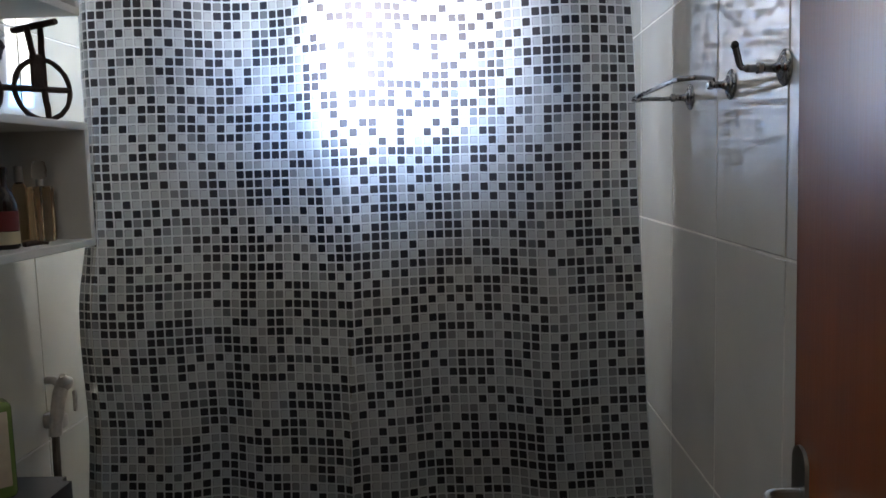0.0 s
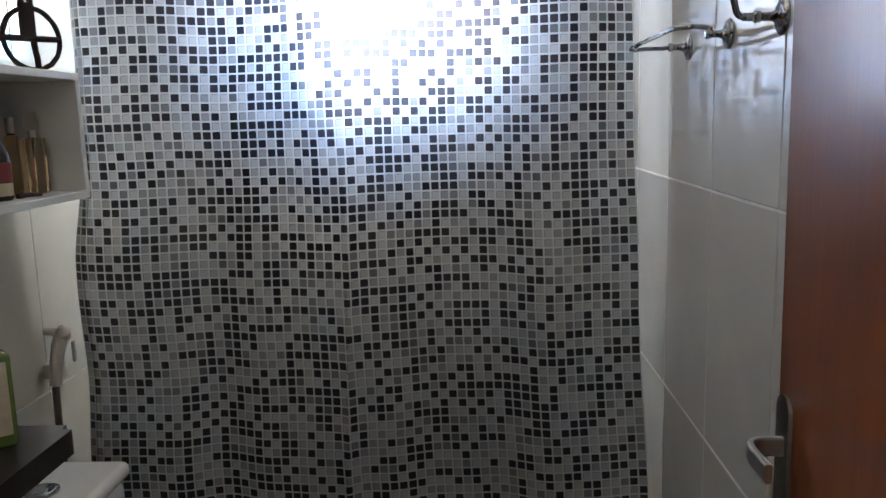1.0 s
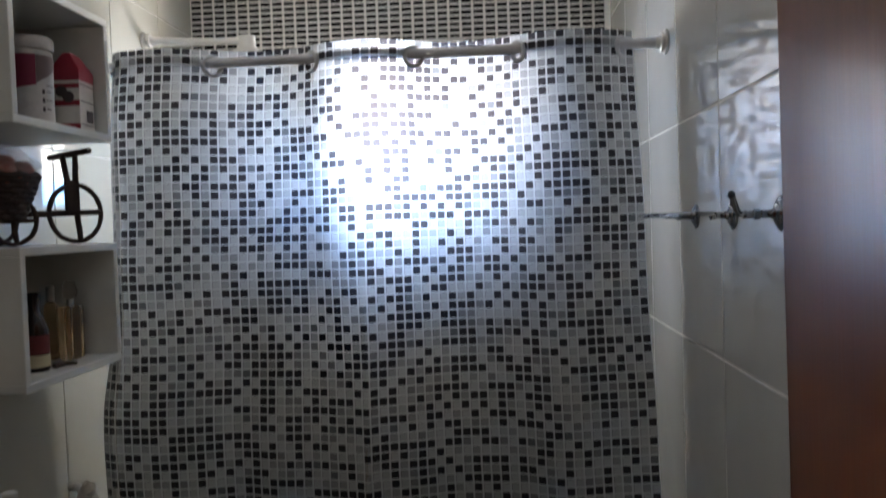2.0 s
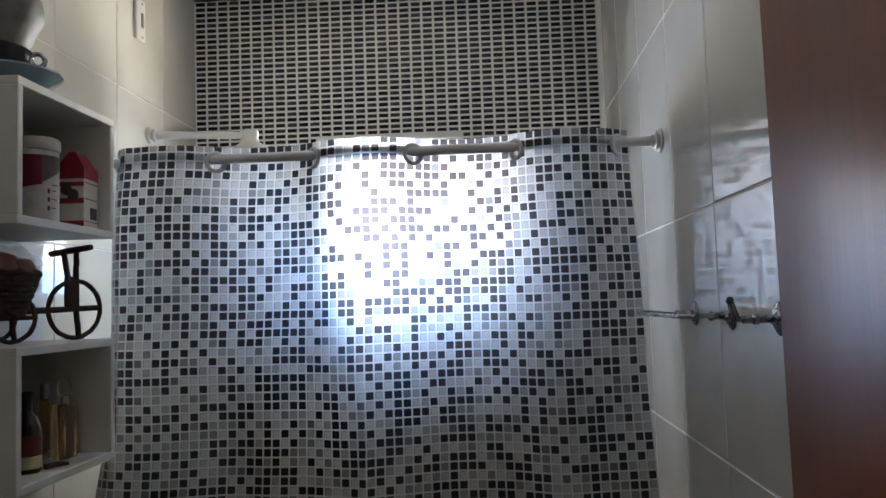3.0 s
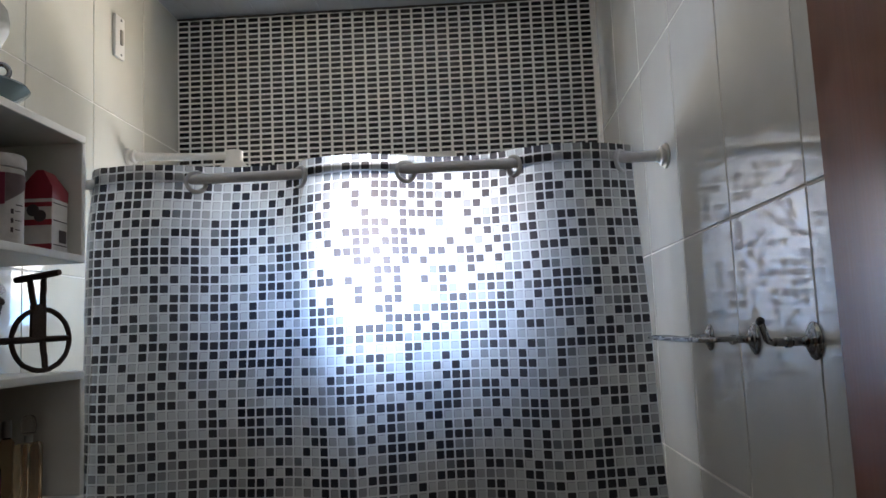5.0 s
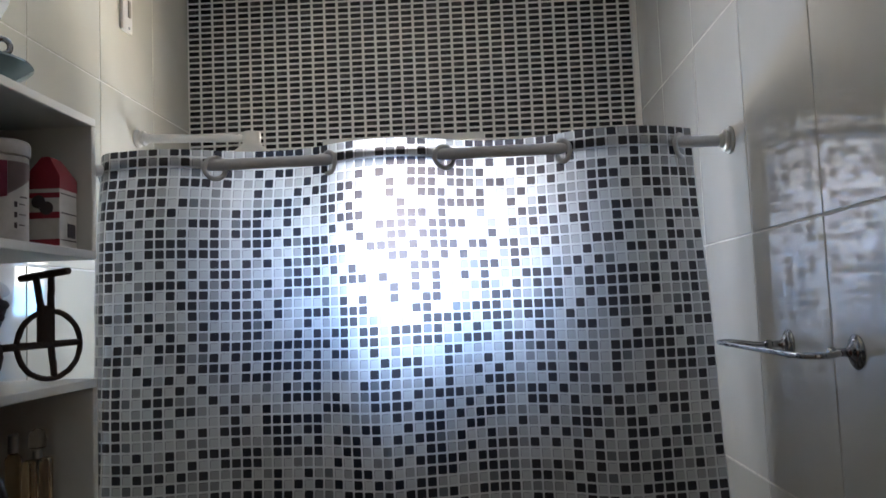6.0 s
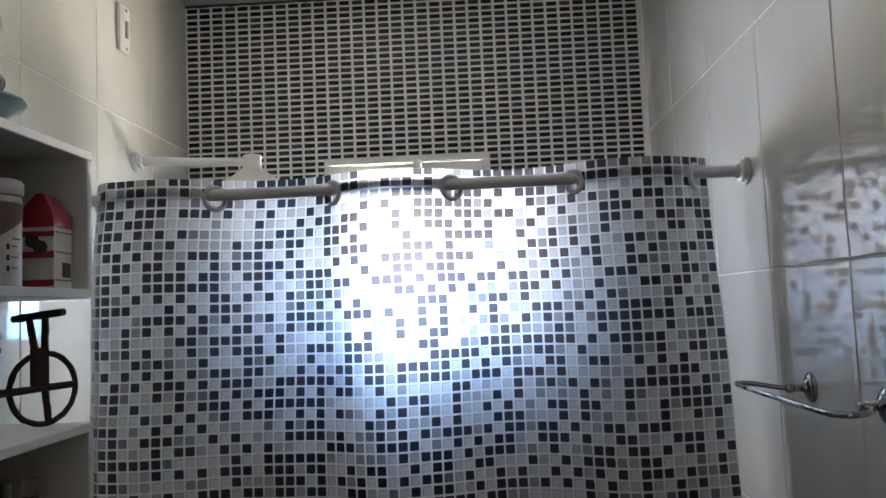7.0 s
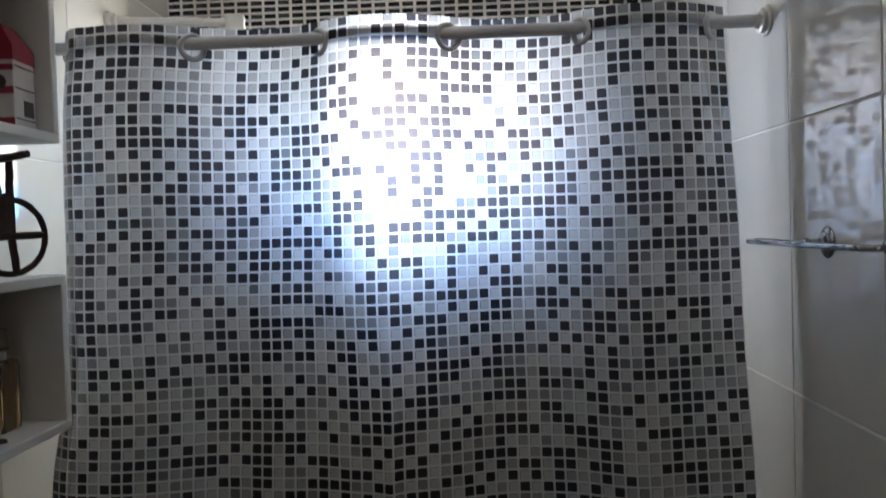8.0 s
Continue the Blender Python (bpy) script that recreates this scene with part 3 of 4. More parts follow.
tub = thing("plastic_tub", "white plastic tub with a magenta and violet label", "tub", at=(-0.777, 1.347, UZ0 + T))
TR = 0.039
M_TUB = col("cloudy_white_plastic", (0.50, 0.47, 0.45), 0.3, vary=0.2)
tub_body = put_part("body", lathe([(TR - 0.003, 0), (TR, 0.003), (TR, 0.126), (TR - 0.002, 0.128)], 36, tub.matrix_world), M_TUB, tub)
put_part("lid", lathe([(TR + 0.001, 0.1285), (TR + 0.0025, 0.131), (TR + 0.0025, 0.146), (TR, 0.150), (TR - 0.006, 0.151), (TR - 0.008, 0.149)], 36, tub.matrix_world), M_TUB, tub, "ribbed white lid")


def wrap(a0, a1, z0, z1, r, cut=0.0):
    """A curved label; its lower edge slopes by cut."""
    bm = bmesh.new()
    k = 18
    low = [bm.verts.new((r * math.cos(a0 + (a1 - a0) * i / k), r * math.sin(a0 + (a1 - a0) * i / k), z0 + cut * i / k)) for i in range(k + 1)]
    top = [bm.verts.new((r * math.cos(a0 + (a1 - a0) * i / k), r * math.sin(a0 + (a1 - a0) * i / k), z1)) for i in range(k + 1)]
    for i in range(k):
        bm.faces.new((low[i], low[i + 1], top[i + 1], top[i]))
    bmesh.ops.solidify(bm, geom=bm.faces[:], thickness=-0.0006)
    bm.transform(tub.matrix_world)
    return bm


put_part("label", wrap(-2.2, -0.75, 0.055, 0.118, TR + 0.0008, 0.012), M_LABEL_PINK, tub_body, "magenta label")
put_part("label", wrap(-0.74, 0.9, 0.070, 0.118, TR + 0.0008, 0.04), M_LABEL_VIOLET, tub_body, "grey violet label")
for zz, w in ((0.052, 0.30), (0.037, 0.34), (0.022, 0.28)):
    put_part("print_mark", wrap(-0.52, -0.40, zz, zz + 0.008, TR + 0.0009), M_INK, tub_body)
    put_part("print_bar", wrap(-0.34, -0.34 + w, zz + 0.004, zz + 0.0055, TR + 0.0009), M_INK, tub_body)
put_part("print_bar", wrap(-0.30, 0.10, 0.066, 0.068, TR + 0.0009), M_INK, tub_body)

green_tub = thing("green_tub", "green plastic tub behind the white one", "tub", at=(-0.862, 1.400, UZ0 + T))
put_part("body", lathe([(0.030, 0), (0.033, 0.004), (0.034, 0.150), (0.030, 0.153)], 28, green_tub.matrix_world), M_GREEN, green_tub)
put_part("lid", lathe([(0.034, 0.1535), (0.036, 0.156), (0.036, 0.170), (0.032, 0.174)], 28, green_tub.matrix_world), M_GREEN, green_tub)

carton = thing("gable_carton", "crimson and white printed carton with a sloped top", "carton", at=(-0.756, 1.450, UZ0 + T), turn=4)
cm = carton.matrix_world
CW, CD, CH = 0.030, 0.026, 0.108


def in_carton(bm):
    bm.transform(cm)
    return bm


carton_body = put_part("body", in_carton(boxes((-CD, CD, -CW, CW, 0, CH), bevel=0.0012, seg=1)), M_PAPER, carton)
bm = bmesh.new()
v = [bm.verts.new(p) for p in ((-CD - 0.0004, -CW - 0.0004, CH - 0.016), (CD + 0.0004, -CW - 0.0004, CH - 0.016), (CD + 0.0004, CW + 0.0004, CH - 0.016), (-CD - 0.0004, CW + 0.0004, CH - 0.016),
                               (-CD - 0.0004, -CW - 0.0004, CH + 0.004), (CD + 0.0004, -CW - 0.0004, CH + 0.004), (CD + 0.0004, CW + 0.0004, CH + 0.004), (-CD - 0.0004, CW + 0.0004, CH + 0.004),
                               (-0.006, -CW + 0.010, CH + 0.036), (0.006, -CW + 0.010, CH + 0.036), (0.006, CW - 0.010, CH + 0.036), (-0.006, CW - 0.010, CH + 0.036))]
for f in ((0, 1, 5, 4), (1, 2, 6, 5), (2, 3, 7, 6), (3, 0, 4, 7), (4, 5, 9, 8), (5, 6, 10, 9), (6, 7, 11, 10), (7, 4, 8, 11), (8, 9, 10, 11)):
    bm.faces.new([v[i] for i in f])
put_part("gable_top", in_carton(bm), M_RED, carton, "crimson folded top")
for z0, z1 in ((0.004, 0.014), (0.046, 0.056), (0.078, 0.086)):
    put_part("print_line", in_carton(boxes((CD, CD + 0.0006, -CW + 0.004, CW - 0.003, z1 - 0.0016, z1))), M_INK, carton_body)
    put_part("stripe", in_carton(boxes((-CD, CD, -CW - 0.0006, -CW, z0, z1))), M_RED, carton_body)
for xx, zz in ((-0.006, 0.072), (0.006, 0.062)):
    put_part("round_mark", in_carton(lathe([(0.0105, 0), (0.0105, 0.0010)], 20, Matrix.Translation((xx, -CW - 0.0003, zz)) @ Matrix.Rotation(radians(90), 4, "X"))), M_INK, carton_body)
put_part("print_block", in_carton(boxes((CD + 0.0002, CD + 0.0010, -0.004, 0.022, 0.018, 0.040))), M_INK, carton_body)

tube_box = thing("silver_tube", "slim silver-edged tube leaning at the shelf side", "tube", at=(-0.775, SY0 + T + 0.010, UZ0 + T))
put_part("body", boxes((-0.800, -0.745, SY0 + T + 0.002, SY0 + T + 0.016, UZ0 + T, UZ0 + T + 0.125), bevel=0.003), col("dark_blue_tube", (0.03, 0.035, 0.05), 0.3), tube_box)
put_part("edge_strip", boxes((-0.7448, -0.742, SY0 + T + 0.004, SY0 + T + 0.014, UZ0 + T + 0.002, UZ0 + T + 0.122), bevel=0.001), M_CHROME, tube_box, "silver edge")

# perfume bottles in the lower shelf
perfume = thing("perfume_bottle", "flat amber glass perfume bottle with a clear stopper", "perfume bottle", at=(-0.772, 1.436, LZ0 + T))
pm = perfume.matrix_world
bm = boxes((-0.014, 0.014, -0.024, 0.024, 0.0, 0.100), bevel=0.006, seg=3)
bm.transform(pm)
put_part("body", bm, M_AMBER, perfume)
perfume_neck = put_part("neck", lathe([(0.007, 0.1005), (0.007, 0.112)], 18, pm), M_STEEL, perfume)
put_part("stopper", lathe([(0.008, 0.1125), (0.012, 0.116), (0.013, 0.128), (0.010, 0.142), (0.004, 0.145)], 18, pm), glass("clear_stopper", (0.9, 0.88, 0.85), 0.05), perfume_neck, "clear glass stopper")
slim = thing("perfume_bottle", "slim honey-coloured perfume bottle beside the flat one", "perfume bottle", at=(-0.812, 1.440, LZ0 + T))
put_part("body", lathe([(0.010, 0), (0.012, 0.002), (0.012, 0.100), (0.006, 0.108)], 18, slim.matrix_world), M_AMBER, slim)
put_part("cap", lathe([(0.008, 0.1085), (0.008, 0.135), (0.006, 0.137)], 18, slim.matrix_world), M_STEEL, slim)
dark = thing("dark_bottle", "dark brown bottle with a red and cream label", "bottle", at=(-0.770, 1.316, LZ0 + T))
dark_body = put_part("body", lathe([(0.020, 0), (0.022, 0.004), (0.022, 0.072), (0.016, 0.090), (0.009, 0.100), (0.009, 0.118), (0.011, 0.119), (0.011, 0.132), (0.008, 0.134)], 26, dark.matrix_world), M_DARKGLASS, dark)
for nm, z0, z1, mt in (("label", 0.030, 0.062, col("dull_red_label", (0.15, 0.02, 0.02), 0.6)), ("label", 0.008, 0.029, col("cream_label", (0.55, 0.48, 0.30)))):
    put_part(nm, lathe([(0.0222, z0), (0.0226, z0 + 0.0005), (0.0226, z1 - 0.0005), (0.0222, z1)], 26, dark.matrix_world), mt, dark_body)
dark_tall = thing("dark_bottle", "tall dark glass bottle at the back of the shelf", "bottle", at=(-0.850, 1.395, LZ0 + T))
put_part("body", lathe([(0.018, 0), (0.020, 0.004), (0.020, 0.105), (0.010, 0.125), (0.009, 0.150), (0.011, 0.152), (0.011, 0.165)], 24, dark_tall.matrix_world), M_DARKGLASS, dark_tall)
clip = thing("hair_clip", "small dark brown hair clip lying on the shelf board", "hair clip", at=(-0.740, 1.352, LZ0 + T + 0.0045))
for a in (12, -10):
    mm = clip.matrix_world @ Matrix.Rotation(radians(55 + a), 4, "Z")
    put_part("jaw", tube([mm @ Vector(p) for p in ((-0.020, 0, 0), (0, 0, 0.002), (0.020, 0, 0))], [0.004, 0.0045, 0.0025], 10), M_TWIG, clip)

# twig tricycle with a basket, on the lower box
AX = Vector((0.47, 0.883, 0))
PX = Vector((0.883, -0.47, 0))
UP = Vector((0, 0, 1))
hub = Vector((-0.767, 1.462, LZ1 + 0.0575))
trike = thing("twig_tricycle", "dark brown twig tricycle ornament carrying a small basket", "ornament", at=(-0.80, 1.40, LZ1))


def twig_ring(c, a, r, thick, k=34):
    pts = [c + (r + 0.0015 * noise.noise((i * 0.8, r * 60, c.x * 9))) * (math.cos(2 * math.pi * i / k) * a + math.sin(2 * math.pi * i / k) * UP) for i in range(k)]
    return tube(pts, [thick * (1 + 0.22 * noise.noise((i * 0.9, 5, c.y * 7))) for i in range(k)], 9, closed=True)


def stick(a, b, r, k=7):
    pts = [a.lerp(b, i / k) + 0.0012 * Vector((noise.noise((i * 1.3, a.x * 31, 0)), noise.noise((i * 1.3, a.y * 31, 4)), 0)) for i in range(k + 1)]
    return tube(pts, [r * (1 + 0.15 * noise.noise((i * 1.1, r * 99, 2))) for i in range(k + 1)], 9)


put_part("front_wheel", twig_ring(hub, AX, 0.0530, 0.0044), M_TWIG, trike)
rear = hub - 0.136 * AX
for sgn in (1, -1):
    rc = rear + sgn * 0.030 * PX
    rc.z = LZ1 + 0.0445
    put_part("rear_wheel", twig_ring(rc, AX, 0.0405, 0.0042), M_TWIG, trike)
    put_part("spoke", stick(rc - 0.040 * UP + 0.004 * AX, rc + 0.040 * UP - 0.006 * AX, 0.0045), M_TWIG, trike)
    put_part("spoke", stick(rc - 0.039 * AX, rc + 0.039 * AX, 0.0040), M_TWIG, trike)
put_part("main_bar", stick(hub - 0.20 * AX - 0.004 * UP, hub + 0.051 * AX + 0.002 * UP, 0.0056), M_TWIG, trike)
put_part("spoke", stick(hub + 0.002 * AX, hub - 0.051 * UP + 0.008 * AX, 0.0052), M_TWIG, trike)
fork = boxes((-0.0045, 0.0045, -0.014, 0.014, -0.004, 0.062), bevel=0.003)
rot = Matrix((PX, AX, UP)).transposed().to_4x4()
fork.transform(Matrix.Translation(hub - 0.006 * AX) @ rot)
put_part("fork_plate", fork, M_TWIG, trike)
head = hub + 0.108 * UP - 0.010 * AX
for d in (-0.0105, 0.0115):
    put_part("fork_twig", stick(hub + 0.055 * UP + (d * 0.7 - 0.006) * AX, head + d * 1.2 * AX, 0.0052), M_TWIG, trike)
put_part("handlebar", stick(head - 0.048 * PX - 0.008 * AX - 0.002 * UP, head + 0.050 * PX + 0.010 * AX + 0.006 * UP, 0.0058), M_TWIG, trike)
bc = Vector((-0.828, 1.330, 0))
for k in range(9):
    z = LZ1 + 0.050 + 0.0088 * k
    r = 0.034 + 0.0032 * k + 0.0022 * noise.noise((k * 2.1, 1, 1))
    r = min(r, 0.062)
    n = 40
    pts = [bc + Vector((r * math.cos(2 * math.pi * i / n), r * 1.05 * math.sin(2 * math.pi * i / n), z + 0.0022 * math.sin(i * 1.57 + k * 3.1))) for i in range(n)]
    put_part("basket_coil", tube(pts, [0.0055 + 0.0012 * noise.noise((i * 0.8, k, 3)) for i in range(n)], 8, closed=True), M_TWIG, trike)
put_part("basket_base", lathe([(0.034, LZ1 + 0.046), (0.036, LZ1 + 0.050), (0.02, LZ1 + 0.053)], 24, Matrix.Translation(bc)), M_TWIG, trike)
for k, (dx, dy, dz) in enumerate(((-0.026, -0.022, 0.124), (0.022, -0.026, 0.128), (0.0, 0.012, 0.138), (0.028, 0.024, 0.126), (-0.028, 0.022, 0.124))):
    bm = bmesh.new()
    bmesh.ops.create_icosphere(bm, subdivisions=3, radius=0.022, matrix=Matrix.Translation((bc.x + dx, bc.y + dy, LZ1 + dz)))
    for q in bm.verts:
        q.co += 0.004 * noise.noise_vector(q.co * 60)
    single("dried_fruit", bm, M_FRUIT, "shrivelled red-brown dried fruit in the twig basket", "dried fruit", group="dried fruits in the basket")
bm = bmesh.new()
bmesh.ops.create_icosphere(bm, subdivisions=4, radius=1.0)
for q in bm.verts:
    d = q.co.copy()
    q.co = Vector((d.x * 0.058, d.y * 0.062, d.z * 0.042)) * (1 + 0.22 * noise.noise(d * 2.3) + 0.10 * noise.noise(d * 6.0)) + Vector((bc.x, bc.y, LZ1 + 0.130))
single("cellophane_wrap", bm, M_CELLO, "crumpled clear cellophane over the basket", "wrapping")

# glass dish and jar on the upper box
dish = single("glass_dish", lathe([(0.026, 0.0), (0.032, 0.003), (0.058, 0.016), (0.083, 0.032), (0.089, 0.038), (0.087, 0.042), (0.080, 0.039), (0.050, 0.020), (0.02, 0.010)], 40, Matrix.Translation((-0.808, 1.315, UZ1))), M_BLUEGLASS, "blue-grey glass dish on the white shelf", "dish")
jar = thing("glass_jar", "faceted smoky glass jar with a black band and a ragged ribbon", "jar", at=(-0.812, 1.285, UZ1 + 0.032))
JX, JY = -0.812, 1.285
bm = lathe([(0.050, UZ1 + 0.072), (0.060, UZ1 + 0.092), (0.076, UZ1 + 0.122), (0.081, UZ1 + 0.140), (0.074, UZ1 + 0.162), (0.058, UZ1 + 0.184), (0.040, UZ1 + 0.200), (0.034, UZ1 + 0.214), (0.036, UZ1 + 0.240)], 11, Matrix.Translation((JX, JY, 0)) @ Matrix.Rotation(0.35, 4, "Z"))
for q in bm.verts:
    q.co += Vector((0.006, 0.006, 0.004)) * noise.noise(q.co * 31)
put_part("body", bm, M_SMOKE, jar)
put_part("band", lathe([(0.040, 0.001), (0.052, 0.012), (0.058, 0.020), (0.0600, 0.046), (0.052, 0.052)], 32, Matrix.Translation((JX, JY, UZ1 + 0.026))), col("black_band", (0.010, 0.009, 0.010), 0.4), jar, "black band")
put_part("clasp", tube([Vector((JX + 0.066, JY + 0.018, UZ1 + 0.058)) + 0.011 * (math.cos(a) * Vector((0.8, 0.6, 0)) + math.sin(a) * Vector((0, 0, 1))) for a in [2 * math.pi * k / 20 for k in range(20)]], 0.0042, 10, closed=True), M_CHROME, jar, "shiny ring clasp")
bm = bmesh.new()
rows_r = []
for k in range(13):
    u = k / 12
    half = 0.0085 * (0.75 + 0.5 * math.sin(2.4 * u + 0.4)) + 0.0015 * noise.noise((k * 0.9, 2, 2))
    c = Vector((JX + 0.020 + 0.082 * u, JY + 0.012 + 0.012 * u, UZ1 + 0.192 + 0.010 * u + 0.004 * math.sin(5 * u)))
    rows_r.append([bm.verts.new(c + Vector((0, dy, dz))) for dy, dz in ((-0.002, -half), (0.002, -half), (0.002, half), (-0.002, half))])
for p, q in zip(rows_r, rows_r[1:]):
    for i in range(4):
        bm.faces.new((p[i], p[(i + 1) % 4], q[(i + 1) % 4], q[i]))
bm.faces.new(rows_r[0][::-1])
bm.faces.new(rows_r[-1])
put_part("ribbon", bm, col("brown_grey_ribbon", (0.15, 0.125, 0.09), 0.7), jar, "ragged grey-brown ribbon")

# ---- washstand, toilet and hand spray below ----
CZ, CX1, CY1 = 0.903, -0.662, 1.282
counter = thing("granite_countertop", "dark granite countertop beside the toilet", "countertop", at=(LEFT, 0.85, CZ))
bm = boxes((LEFT, CX1, 0.30, CY1, CZ - 0.042, CZ))
bmesh.ops.bevel(bm, geom=[e for e in bm.edges if abs(e.verts[0].co.z - e.verts[1].co.z) > 0.02 and e.verts[0].co.x > -0.7], offset=0.018, segments=5, affect="EDGES")
put_part("slab", bm, M_GRANITE, counter)
cab = thing("washstand_cabinet", "white washstand cabinet under the granite top", "cabinet", at=(LEFT, 0.6, 0))
put_part("body", boxes((LEFT, -0.715, 0.34, 0.98, 0.12, CZ - 0.042), bevel=0.002), M_BOARD, cab)
for y0 in (0.345, 0.665):
    d = put_part("door", boxes((-0.715, -0.698, y0, y0 + 0.31, 0.13, CZ - 0.052), bevel=0.002), M_BOARD, cab)
    kb = put_part("handle", tube([(-0.698, y0 + 0.155, 0.70), (-0.680, y0 + 0.155, 0.70)], 0.008, 12), M_STEEL, d)
put_part("plinth", boxes((LEFT, -0.75, 0.36, 0.96, 0, 0.12)), M_BOARD, cab)

bottle = thing("soap_bottle", "tall green and cream pump soap bottle on the granite", "soap bottle", at=(-0.752, 1.197, CZ))
bmx = bottle.matrix_world @ Matrix.Rotation(radians(-48), 4, "Z")


def in_bottle(bm):
    bm.transform(bmx)
    return bm


bottle_body = put_part("body", in_bottle(boxes((-0.024, 0.024, -0.034, 0.034, 0.0, 0.150), bevel=0.010, seg=4)), plain("green_clear_plastic", (0.24, 0.36, 0.10), 0.2, vary=0.1, trans=0.4), bottle)
put_part("label", in_bottle(boxes((-0.0245, 0.0245, -0.0262, 0.0262, 0.020, 0.138), bevel=0.002)), col("cream_bottle_label", (0.52, 0.45, 0.34), 0.5, vary=0.25, scale=25.0), bottle_body, "cream label")
pump_collar = put_part("collar", lathe([(0.016, 0.150), (0.018, 0.153), (0.018, 0.168), (0.014, 0.170)], 24, bmx), M_WHITEPLASTIC, bottle)
put_part("pump", lathe([(0.006, 0.1705), (0.006, 0.190), (0.012, 0.191), (0.012, 0.204), (0.008, 0.206)], 20, bmx), M_WHITEPLASTIC, pump_collar)

toilet = thing("toilet", "white ceramic close-coupled toilet with a chrome flush button", "toilet", at=(-0.70, 1.215, 0))
TZ = 0.775
put_part("tank", boxes((LEFT + 0.004, -0.655, 1.02, 1.425, 0.42, TZ - 0.030), bevel=0.022, seg=4), M_CERAMIC, toilet)
tank_lid = put_part("tank_lid", boxes((LEFT + 0.002, -0.648, 1.012, 1.433, TZ - 0.032, TZ), bevel=0.014, seg=4), M_CERAMIC, toilet)
put_part("flush_button", lathe([(0.028, TZ), (0.028, TZ + 0.004), (0.024, TZ + 0.006), (0.020, TZ + 0.0055), (0.018, TZ + 0.007), (0.005, TZ + 0.0075)], 28, Matrix.Translation((-0.745, 1.300, 0))), M_CHROME, tank_lid, "chrome flush button")
bowl = lathe([(0.10, 0.0), (0.12, 0.01), (0.11, 0.15), (0.15, 0.28), (0.185, 0.36), (0.19, 0.40), (0.17, 0.41), (0.14, 0.40)], 36)
bowl.transform(Matrix.Translation((-0.44, 1.22, 0)) @ Matrix.Diagonal((1.2, 1.0, 1.0, 1)))
put_part("bowl", bowl, M_CERAMIC, toilet)
put_part("foot", boxes((-0.78, -0.45, 1.12, 1.32, 0, 0.40), bevel=0.03, seg=3), M_CERAMIC, toilet)
seat = lathe([(0.10, 0.412), (0.19, 0.412), (0.195, 0.420), (0.19, 0.432), (0.10, 0.436)], 36)
seat.transform(Matrix.Translation((-0.44, 1.22, 0)) @ Matrix.Diagonal((1.2, 1.0, 1.0, 1)))
put_part("seat", seat, M_WHITEPLASTIC, toilet)

spray = thing("hand_spray", "beige hand spray hanging in its wall clip with a hose", "hand spray", at=(LEFT, 1.60, 0.93))
put_part("wall_clip", boxes((LEFT, -0.866, 1.612, 1.634, 0.872, 0.904), (-0.880, -0.858, 1.596, 1.634, 0.874, 0.902), bevel=0.005), M_SPRAY, spray)
put_part("wall_pipe", tube(smooth_path([(LEFT, 1.640, 0.968), (-0.888, 1.634, 0.970), (-0.872, 1.620, 0.970), (-0.858, 1.604, 0.966)], 4), 0.0085, 12), M_SPRAY, spray)
put_part("body", tube(smooth_path([(-0.862, 1.584, 0.868), (-0.861, 1.590, 0.905), (-0.858, 1.602, 0.945), (-0.853, 1.613, 0.972)], 5), [0.0125] * 5 + [0.0135] * 5 + [0.015] * 6, 16), M_SPRAY, spray)
put_part("head", lathe([(0.010, -0.004), (0.017, 0.0), (0.017, 0.012), (0.009, 0.020), (0.006, 0.026)], 20, Matrix.Translation((-0.851, 1.615, 0.964)) @ Matrix.Rotation(radians(25), 4, "X")), M_SPRAY, spray)
put_part("trigger", boxes((-0.845, -0.838, 1.625, 1.637, 0.905, 0.950), bevel=0.003), M_SPRAY, spray)
put_part("hose", tube(smooth_path([(-0.862, 1.583, 0.870), (-0.862, 1.580, 0.80), (-0.858, 1.574, 0.70), (-0.862, 1.570, 0.55), (-0.880, 1.572, 0.42), (-0.902, 1.576, 0.36)], 6), 0.0075, 10), M_HOSE, spray)

# ---- pieces of the walls ----
def slab_mesh(name, w, h, t, mat, ch):
    """A chamfered piece in the yz plane, its face towards +x, w along y."""
    p = []
    for x, e in ((0.0, 0.0), (t - ch, 0.0), (t, ch)):
        p += [(x, -w / 2 + e, -h / 2 + e), (x, w / 2 - e, -h / 2 + e), (x, w / 2 - e, h / 2 - e), (x, -w / 2 + e, h / 2 - e)]
    f = [(8, 9, 10, 11)]
    for k in (0, 4):
        f += [(k + i, k + (i + 1) % 4, k + 4 + (i + 1) % 4, k + 4 + i) for i in range(4)]
    me = bpy.data.meshes.new(name)
    me.from_pydata(p, [], f)
    me.materials.append(mat)
    return me


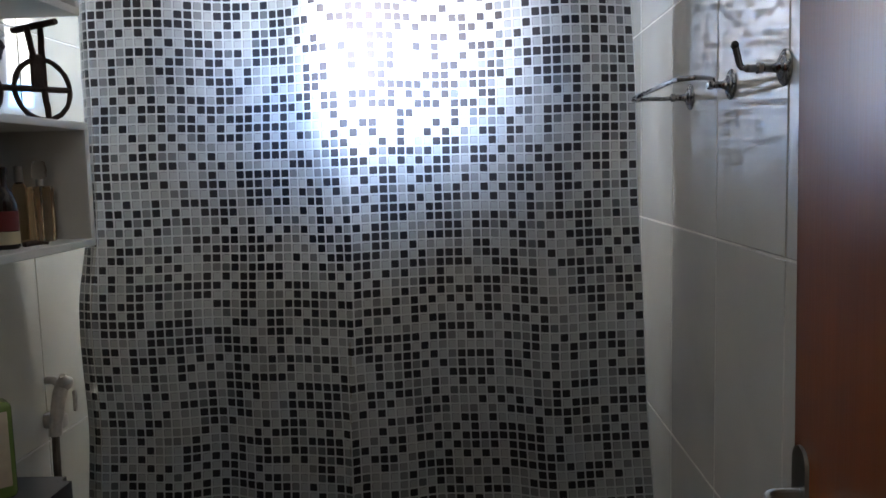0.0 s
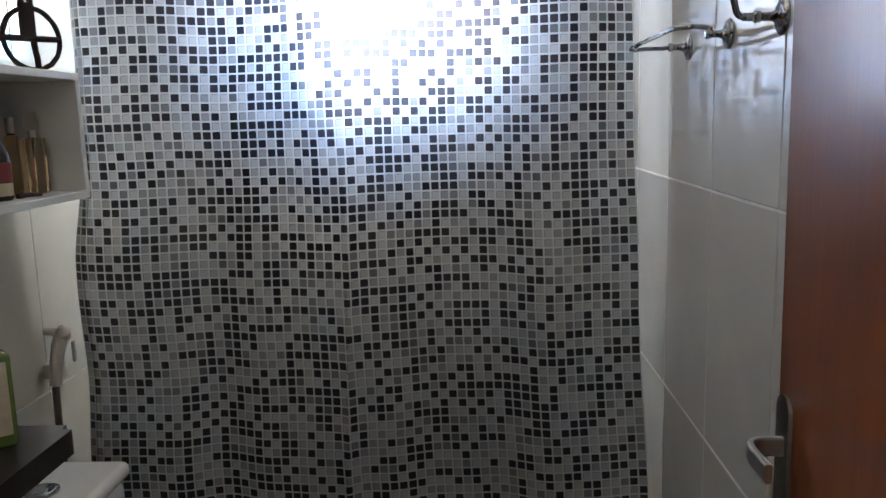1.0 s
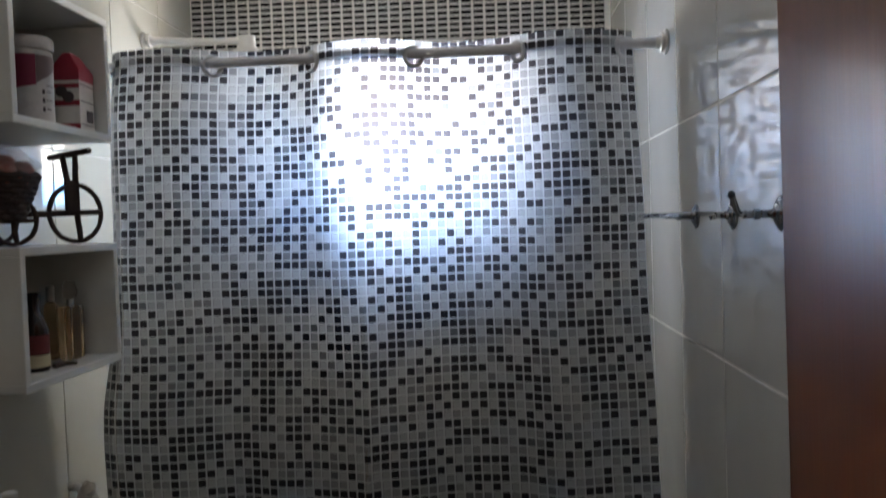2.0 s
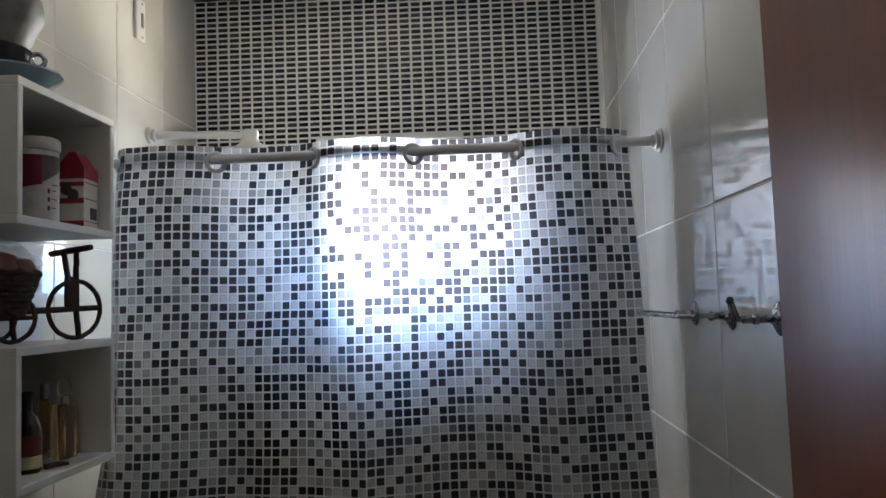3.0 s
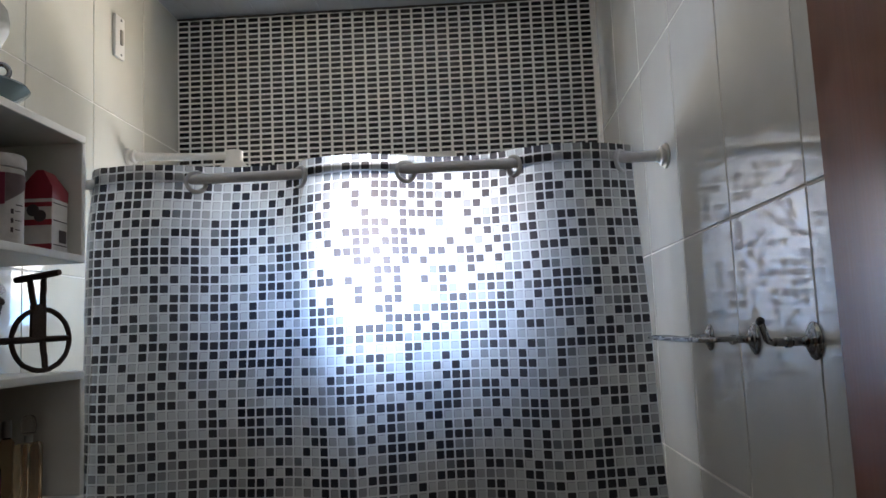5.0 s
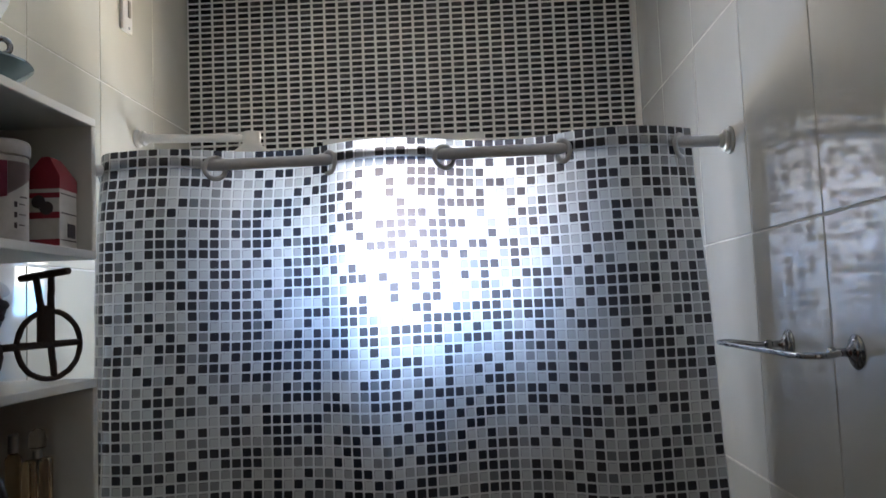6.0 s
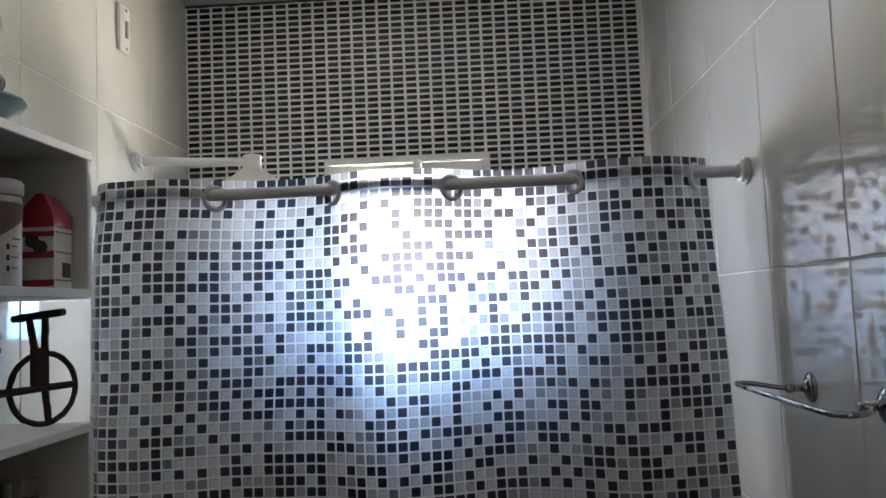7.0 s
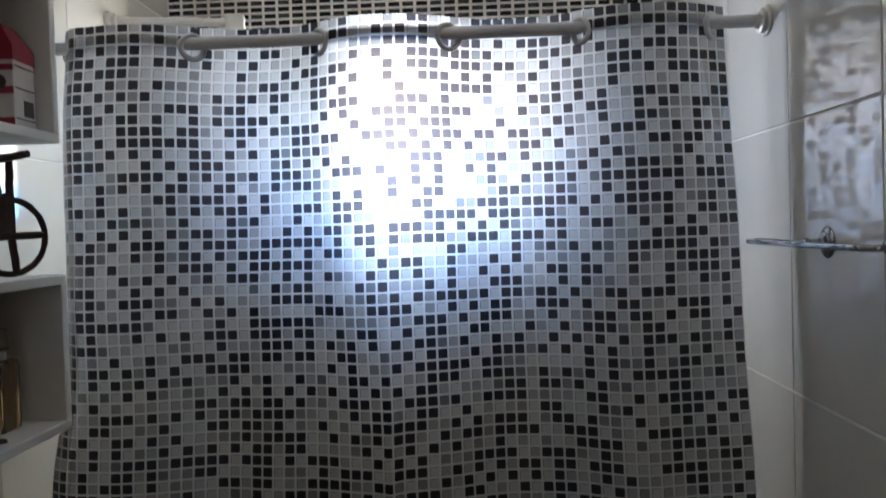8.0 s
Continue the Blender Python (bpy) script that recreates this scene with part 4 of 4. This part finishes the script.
GAP, THICK = 0.0032, 0.006
Z_JOINTS = [0.0, 0.4165, 0.840, 1.2635, 1.687, 2.1105, TOP]
for wall, x, turn, y_first in ((wall_right, RIGHT, 180, 1.0645 - 0.2837 * 4), (wall_left, LEFT, 0, 1.6330 - 0.2837 * 6)):
    ys = [FRONT] + [y_first + 0.2837 * k for k in range(14) if FRONT + 0.02 < y_first + 0.2837 * k < BACK - 0.02] + [BACK]
    shared = {}
    for y0, y1 in zip(ys, ys[1:]):
        for z0, z1 in zip(Z_JOINTS, Z_JOINTS[1:]):
            key = (round(y1 - y0, 4), round(z1 - z0, 4))
            if key not in shared:
                shared[key] = slab_mesh("tile", key[0] - GAP, key[1] - GAP, THICK, M_TILE if turn else M_TILE_CREAM, 0.0012)
            tile = new("tile", shared[key])
            tile.parent = wall
            jx = 0.0004 * noise.noise((y0 * 9, z0 * 7, x))
            tile.matrix_basis = pose(x + (THICK if turn else -THICK) + jx, (y0 + y1) / 2, (z0 + z1) / 2, 0.10 * noise.noise((y0 * 5, z0 * 3, 1)), 0.12 * noise.noise((y0 * 4, z0 * 6, 2)), turn + 0.15 * noise.noise((y0 * 7, z0 * 5, 4)))

COLS, MH = 35, 0.01765
MW = (RIGHT - 0.014 - LEFT) / COLS
PW, PH, PT = 0.0288, 0.0107, 0.004
pieces = {k: slab_mesh("mosaic_tile", PW, PH, PT, m, 0.0008) for k, m in ((0, M_BLACK), (1, M_DGREY))}
rest = {0: ([], []), 1: ([], [])}
rows = int(TOP / MH)
EX0, EX1, EZ0, EZ1 = WX0 - 0.006, WX1 + 0.006, WZ0 - 0.026, WZ1 + 0.006


def trimmed(x0, x1, z0, z1):
    """The piece cut back to the edge of the window, or None where nothing is left."""
    if x1 < EX0 or x0 > EX1 or z1 < EZ0 or z0 > EZ1:
        return x0, x1, z0, z1
    if (z0 + z1) / 2 > EZ1:
        z0 = EZ1
    elif (z0 + z1) / 2 < EZ0:
        z1 = EZ0
    elif x0 < EX0:
        x1 = EX0
    elif x1 > EX1:
        x0 = EX1
    else:
        return None
    return (x0, x1, z0, z1) if x1 - x0 > 0.004 and z1 - z0 > 0.003 else None


for r in range(rows):
    z = TOP - 0.006 - MH * (r + 0.5)
    for c in range(COLS):
        x = LEFT + MW * (c + 0.5)
        tone = (r + c) % 2
        if noise.noise((r * 3.3, c * 2.7, 1)) > 0.62:
            tone = 1 - tone
        dx, dz = 0.0007 * noise.noise((r * 1.7, c * 2.9, 5)), 0.0006 * noise.noise((r * 2.3, c * 1.1, 7))
        whole = (x + dx - PW / 2, x + dx + PW / 2, z + dz - PH / 2, z + dz + PH / 2)
        cut = trimmed(*whole)
        if cut is None:
            continue
        if 14 <= r < 22 and cut == whole:
            ob = new("mosaic_tile", pieces[tone])
            ob.parent = wall_back
            ob.matrix_basis = pose(x + dx, BACK + 0.003, z + dz, 0, 0, -90 + 1.2 * noise.noise((r * 2.0, c * 3.0, 9)))
        else:
            x0, x1, z0, z1 = cut
            vs, fs = rest[tone]
            k = len(vs)
            for y, e in ((BACK + 0.003, 0.0), (BACK - 0.0002, 0.0), (BACK - 0.001, 0.0008)):
                vs += [(x0 + e, y, z0 + e), (x1 - e, y, z0 + e), (x1 - e, y, z1 - e), (x0 + e, y, z1 - e)]
            fs.append((k + 8, k + 9, k + 10, k + 11))
            for s0 in (0, 4):
                fs += [(k + s0 + i, k + s0 + (i + 1) % 4, k + s0 + 4 + (i + 1) % 4, k + s0 + 4 + i) for i in range(4)]
for tone, mat in ((0, M_BLACK), (1, M_DGREY)):
    me = bpy.data.meshes.new("mosaic_field")
    me.from_pydata(rest[tone][0], [], rest[tone][1])
    me.materials.append(mat)
    ob = new("mosaic_field", me)
    ob.parent = wall_back
    tagged(ob, kind="stuff")
